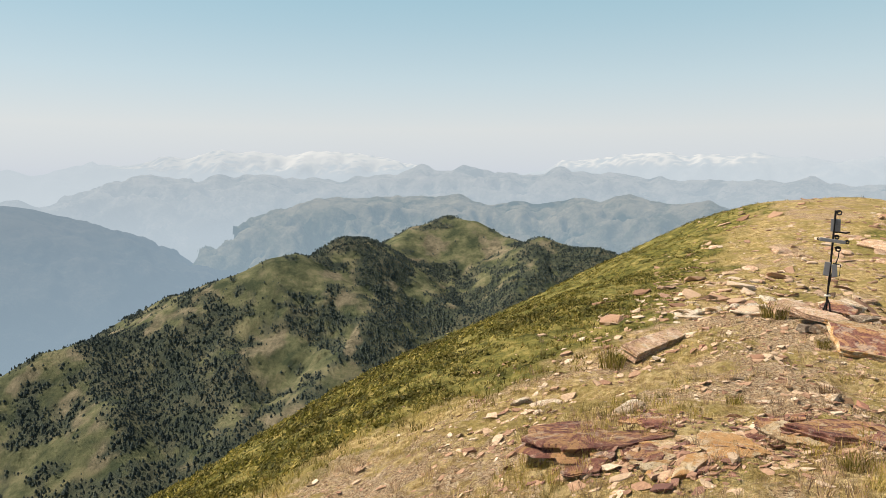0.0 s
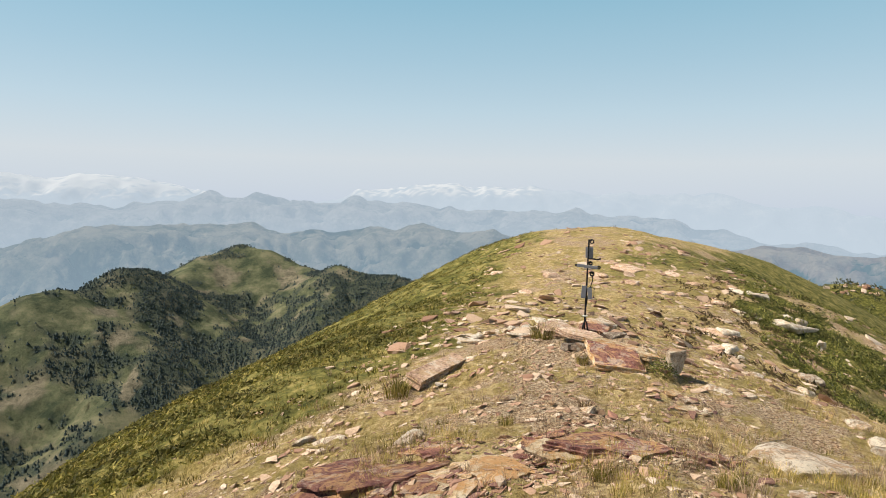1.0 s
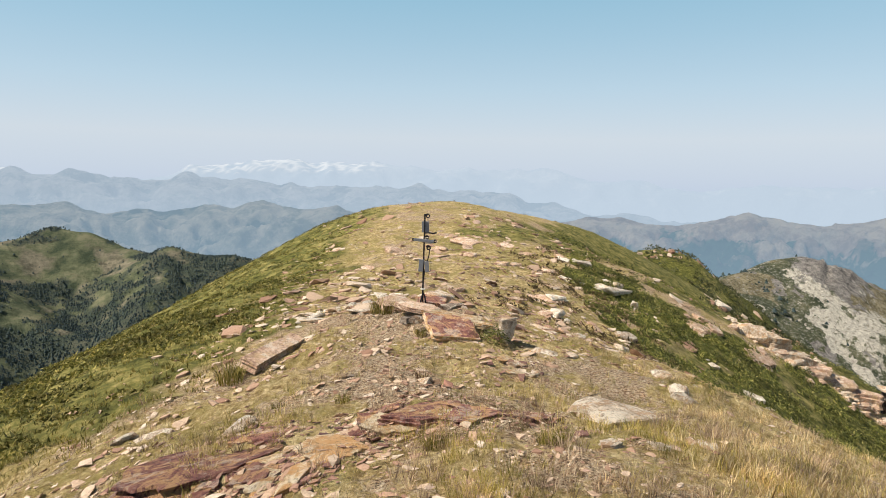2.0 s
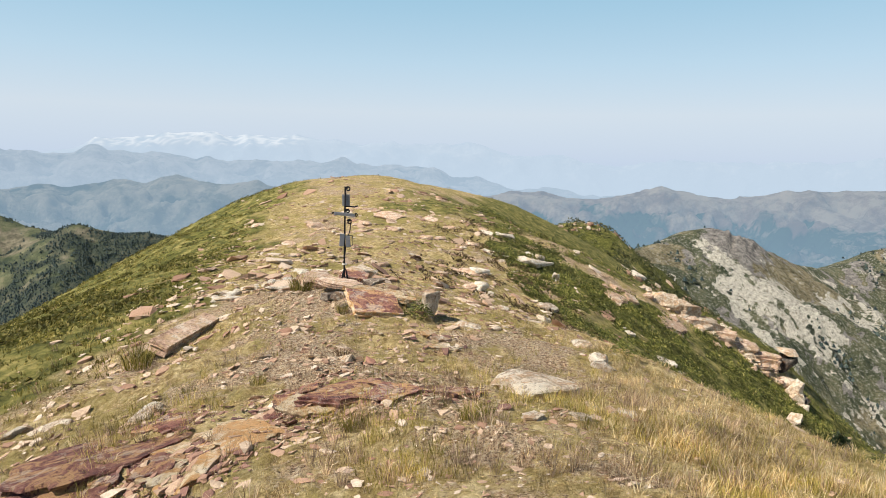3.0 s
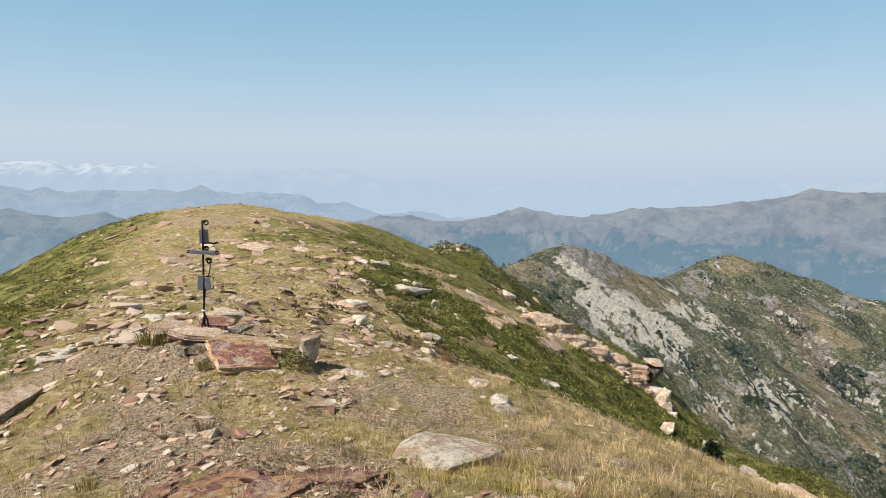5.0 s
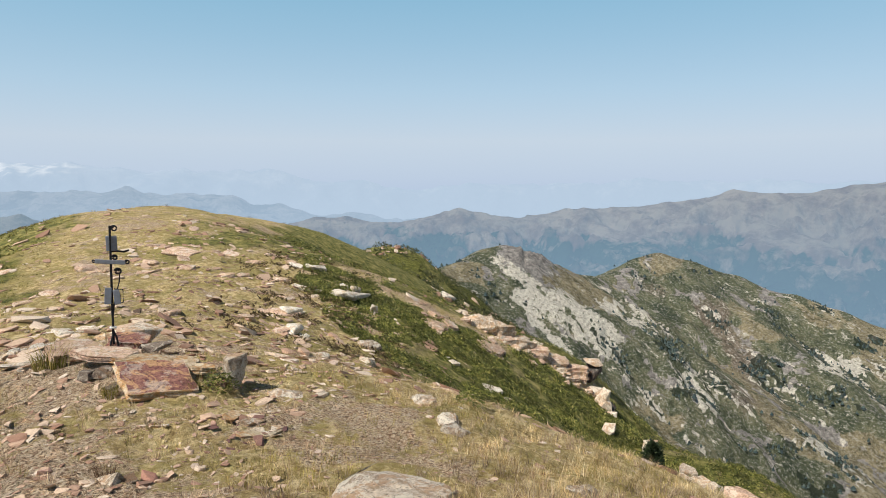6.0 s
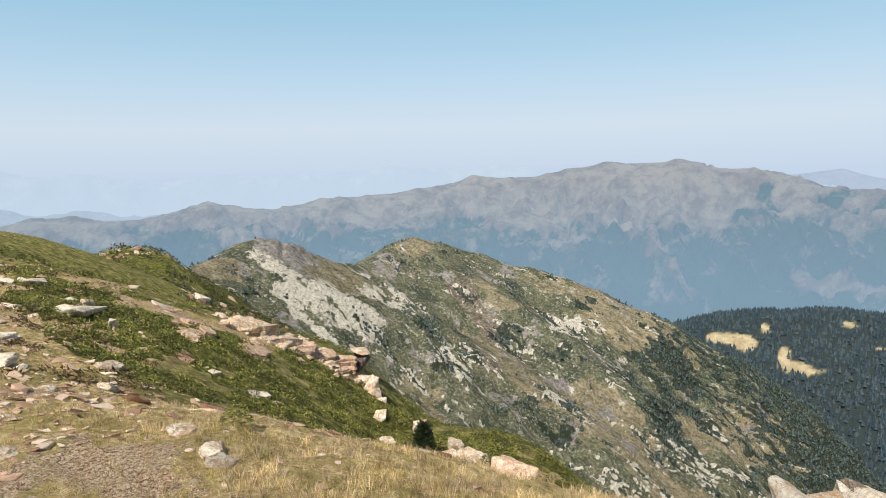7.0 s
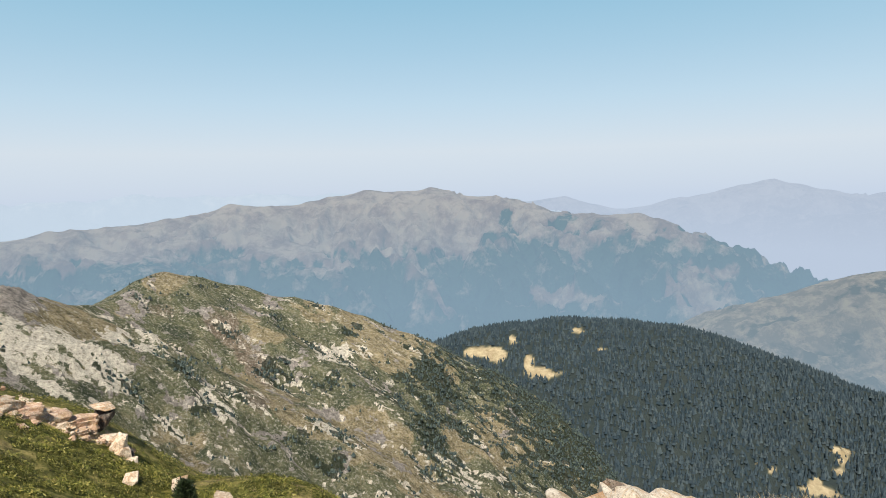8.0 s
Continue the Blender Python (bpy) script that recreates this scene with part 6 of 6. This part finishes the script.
m_heath = tinted("dark_heath", [(0.0, (0.05, 0.036, 0.02)), (0.5, (0.13, 0.09, 0.045)), (1.0, (0.24, 0.17, 0.08))], 0.8, 0.1, 0.2)
x, y, r = spread_on_ground(7000, 13, 40, 10, 70, heath_density, 1.0)
scatter("heath_clumps", low_clumps, x, y, ground_height(x, y) - 0.02, RNG.uniform(0.12, 0.42, len(x)), m_heath, "dark brown heath between stones on the knoll", "shrubs", None, 0.1, slope_of(x, y))
bush("juniper_bush", 7.6, 5.2, 0.36, 0.26, "small dark green juniper in dry grass", 1)
bush("juniper_bush", 5.22, 6.72, 0.40, 0.26, "small green bush beside the upright boulder", 2)
bush("juniper_bush", 16.6, 3.9, 0.7, 0.5, "dark juniper beside pale rocks", 3)
bush("juniper_bush", 50.4, 51.9, 1.7, 1.2, "lone dark bush on the far grassy shoulder", 4)
for k, (bx, by) in enumerate([(28.5, 31.5), (30.0, 32.2), (31.5, 32.4), (33.0, 32.0)]):
    bush("juniper_bush", bx, by, 2.0, 0.7, "spreading dark juniper on the ridge", 10 + k)


def tuft_thing(x, y, h, label, seed, count=130, material=None):
    rng = random.Random(seed)
    co, tri = blade_tuft(rng, count, 0.42, 1.0, 0.012, 0.55)
    ob = soup_object("grass_tussock", co * h, tri, material or m_sward)
    ob.matrix_world = pose(x, y, float(ground_height(x, y)) - 0.01)
    return tagged(ob, label, "grass", "tussocks")


tuft_thing(4.38, 8.32, 0.36, "big olive grass tussock beside the cairn", 1)
tuft_thing(2.0, 7.5, 0.34, "big olive grass tussock at the slate blade", 2)
tuft_thing(2.12, 7.75, 0.28, "big olive grass tussock at the slate blade", 3)
tuft_thing(4.35, 7.15, 0.16, "green grass tuft under the red slab", 4)
tuft_thing(4.95, 6.75, 0.16, "green grass tuft under the red slab", 5)
tuft_thing(1.98, 5.6, 0.13, "olive grass tuft on the path", 6)
tuft_thing(2.35, 5.0, 0.14, "olive grass tuft among slates", 7)
tuft_thing(3.45, 5.55, 0.15, "dry purplish tuft behind the shard", 8, 90, m_heather)
tuft_thing(2.25, 3.35, 0.15, "olive grass tuft on bare earth", 9)
tuft_thing(2.85, 2.95, 0.16, "olive grass tuft on bare earth", 10)
tuft_thing(3.0, 3.0, 0.14, "olive grass tuft on bare earth", 11)


# pine on the edge
def pine_tree(x, y, height):
    top = new("mountain_pine")
    m_bark = stone_material("pine_bark", (0.12, 0.08, 0.05), (0.06, 0.04, 0.03), (0.2, 0.14, 0.1), (0.1, 0.06, 0.04), 0.2, 0.2)
    m_needle = tinted("pine_needles", [(0.0, (0.008, 0.014, 0.006)), (0.6, (0.022, 0.035, 0.013)), (1.0, (0.05, 0.065, 0.022))], 0.6, 0.25)
    rng = random.Random(3)
    bm = rod([(0, 0, -0.1), (0.01, 0, 0.3 * height), (0.03, 0.01, 0.7 * height), (0.02, 0, height)], 0.05, 7)
    for v in bm.verts:
        k = 1 - 0.85 * max(v.co.z, 0) / height
        v.co.x, v.co.y = v.co.x * k, v.co.y * k
    part("trunk", bm, m_bark, top, "thin brown trunk")
    for k in range(26):
        z = height * (0.08 + 0.8 * (k / 26) ** 1.1)
        a = 2.4 * k
        reach = (0.26 * height * (1 - z / height) + 0.05) * rng.uniform(0.75, 1.1)
        tip = Vector((math.cos(a) * reach, math.sin(a) * reach, z + reach * 0.75))
        part("limb", rod([(0, 0, z), tip * 0.5 + Vector((0, 0, z * 0.42)), tip * 0.9], 0.009, 5), m_bark, top)
        co, tri = [], []
        for j in range(190):
            f = rng.uniform(0.05, 1.05)
            c = Vector((0, 0, z)).lerp(tip, f) + Vector((rng.gauss(0, 1), rng.gauss(0, 1), rng.gauss(0, 1))) * 0.05
            d = (Vector((math.cos(a), math.sin(a), 1.1)) + Vector((rng.gauss(0, 1), rng.gauss(0, 1), rng.gauss(0, 1))) * 0.6).normalized() * 0.09
            s = d.cross(Vector((rng.gauss(0, 1), rng.gauss(0, 1), 1))).normalized() * 0.02
            i = len(co)
            co += [c - s, c + s, c + d]
            tri.append((i, i + 1, i + 2))
        crown = soup_object("needles", np.array([q[:] for q in co]), np.array(tri), m_needle)
        crown.parent = top
    top.matrix_world = pose(x, y, float(ground_height(x, y)))
    return tagged(top, "small dark green mountain pine on the ridge edge", "tree")


pine_tree(18.3, 5.95, 1.05)


# far woods
def fir_shape(rng, sides=5, tiers=2):
    co, tri = [], []
    for k in range(tiers):
        z0, z1 = 0.06 + 0.36 * k, 0.62 + 0.38 * k
        r = 0.25 * (1 - 0.34 * k)
        i, a0 = len(co), rng.uniform(0, 6)
        for j in range(sides):
            a = a0 + 2 * math.pi * j / sides
            q = r * rng.uniform(0.75, 1.2)
            co.append((q * math.cos(a), q * math.sin(a), z0 + rng.uniform(-0.05, 0.05)))
        co.append((rng.uniform(-0.03, 0.03), rng.uniform(-0.03, 0.03), min(z1, 1.0)))
        tri += [(i + j, i + (j + 1) % sides, i + sides) for j in range(sides)]
    return np.array(co), np.array(tri)


firs = [fir_shape(r_shape) for k in range(8)]
round_pines = [(co * np.array([1.55, 1.55, 0.8]), tri) for co, tri in (fir_shape(r_shape) for k in range(8))]
# Foliage tones lifted and blued to paint in the air between.
m_fir = tinted("hazed_pine_foliage", [(0.0, (0.028, 0.040, 0.040)), (0.6, (0.052, 0.068, 0.062)), (1.0, (0.085, 0.105, 0.082))], 0.9, 0.1)


def woods(name, field, count, h0, h1, label, power=1.0, floor=0.0, above=-27.0, leaves=None, shapes=None):
    gx, gy, gz, attrs = FIELDS[field]
    rr = np.hypot(gx, gy)
    el = np.degrees(np.arctan2(gz, rr))
    weight = np.clip(attrs["wood"] ** power + floor, 0, 1) * rr * (el > above)
    # leave out what lies hidden behind a crest
    seen = el >= np.maximum.accumulate(el, axis=0) - 0.6
    weight = (weight * seen).ravel()
    pick = RNG.choice(weight.size, count, p=weight / weight.sum())
    x, y, z = gx.ravel()[pick] + RNG.normal(0, 4.0, count), gy.ravel()[pick] + RNG.normal(0, 4.0, count), gz.ravel()[pick]
    h = RNG.uniform(h0, h1, count)
    wide = RNG.uniform(0.8, 1.5, count)
    scatter(name, shapes or firs, x, y, z - 1.0, h, leaves or m_fir, label, "woods", np.stack([wide, wide, np.ones(count)], -1))


woods("mountain_woods", "wooded_mountain", 37000, 2.6, 6.4, "dark pine woods on the mountain flank", 1.6, 0.012, -27.0, None, round_pines)
woods("scree_woods", "scree_mountain", 12000, 1.6, 5.5, "scattered dark pines on the rocky flank", 1.6, 0.002, -27.0, None, round_pines)
# Bluer again: the forest's haze is put into the base colour.
m_far_fir = tinted("hazed_fir_foliage", [(0.0, (0.026, 0.042, 0.052)), (0.6, (0.043, 0.061, 0.071)), (1.0, (0.068, 0.087, 0.090))], 0.9, 0.1)
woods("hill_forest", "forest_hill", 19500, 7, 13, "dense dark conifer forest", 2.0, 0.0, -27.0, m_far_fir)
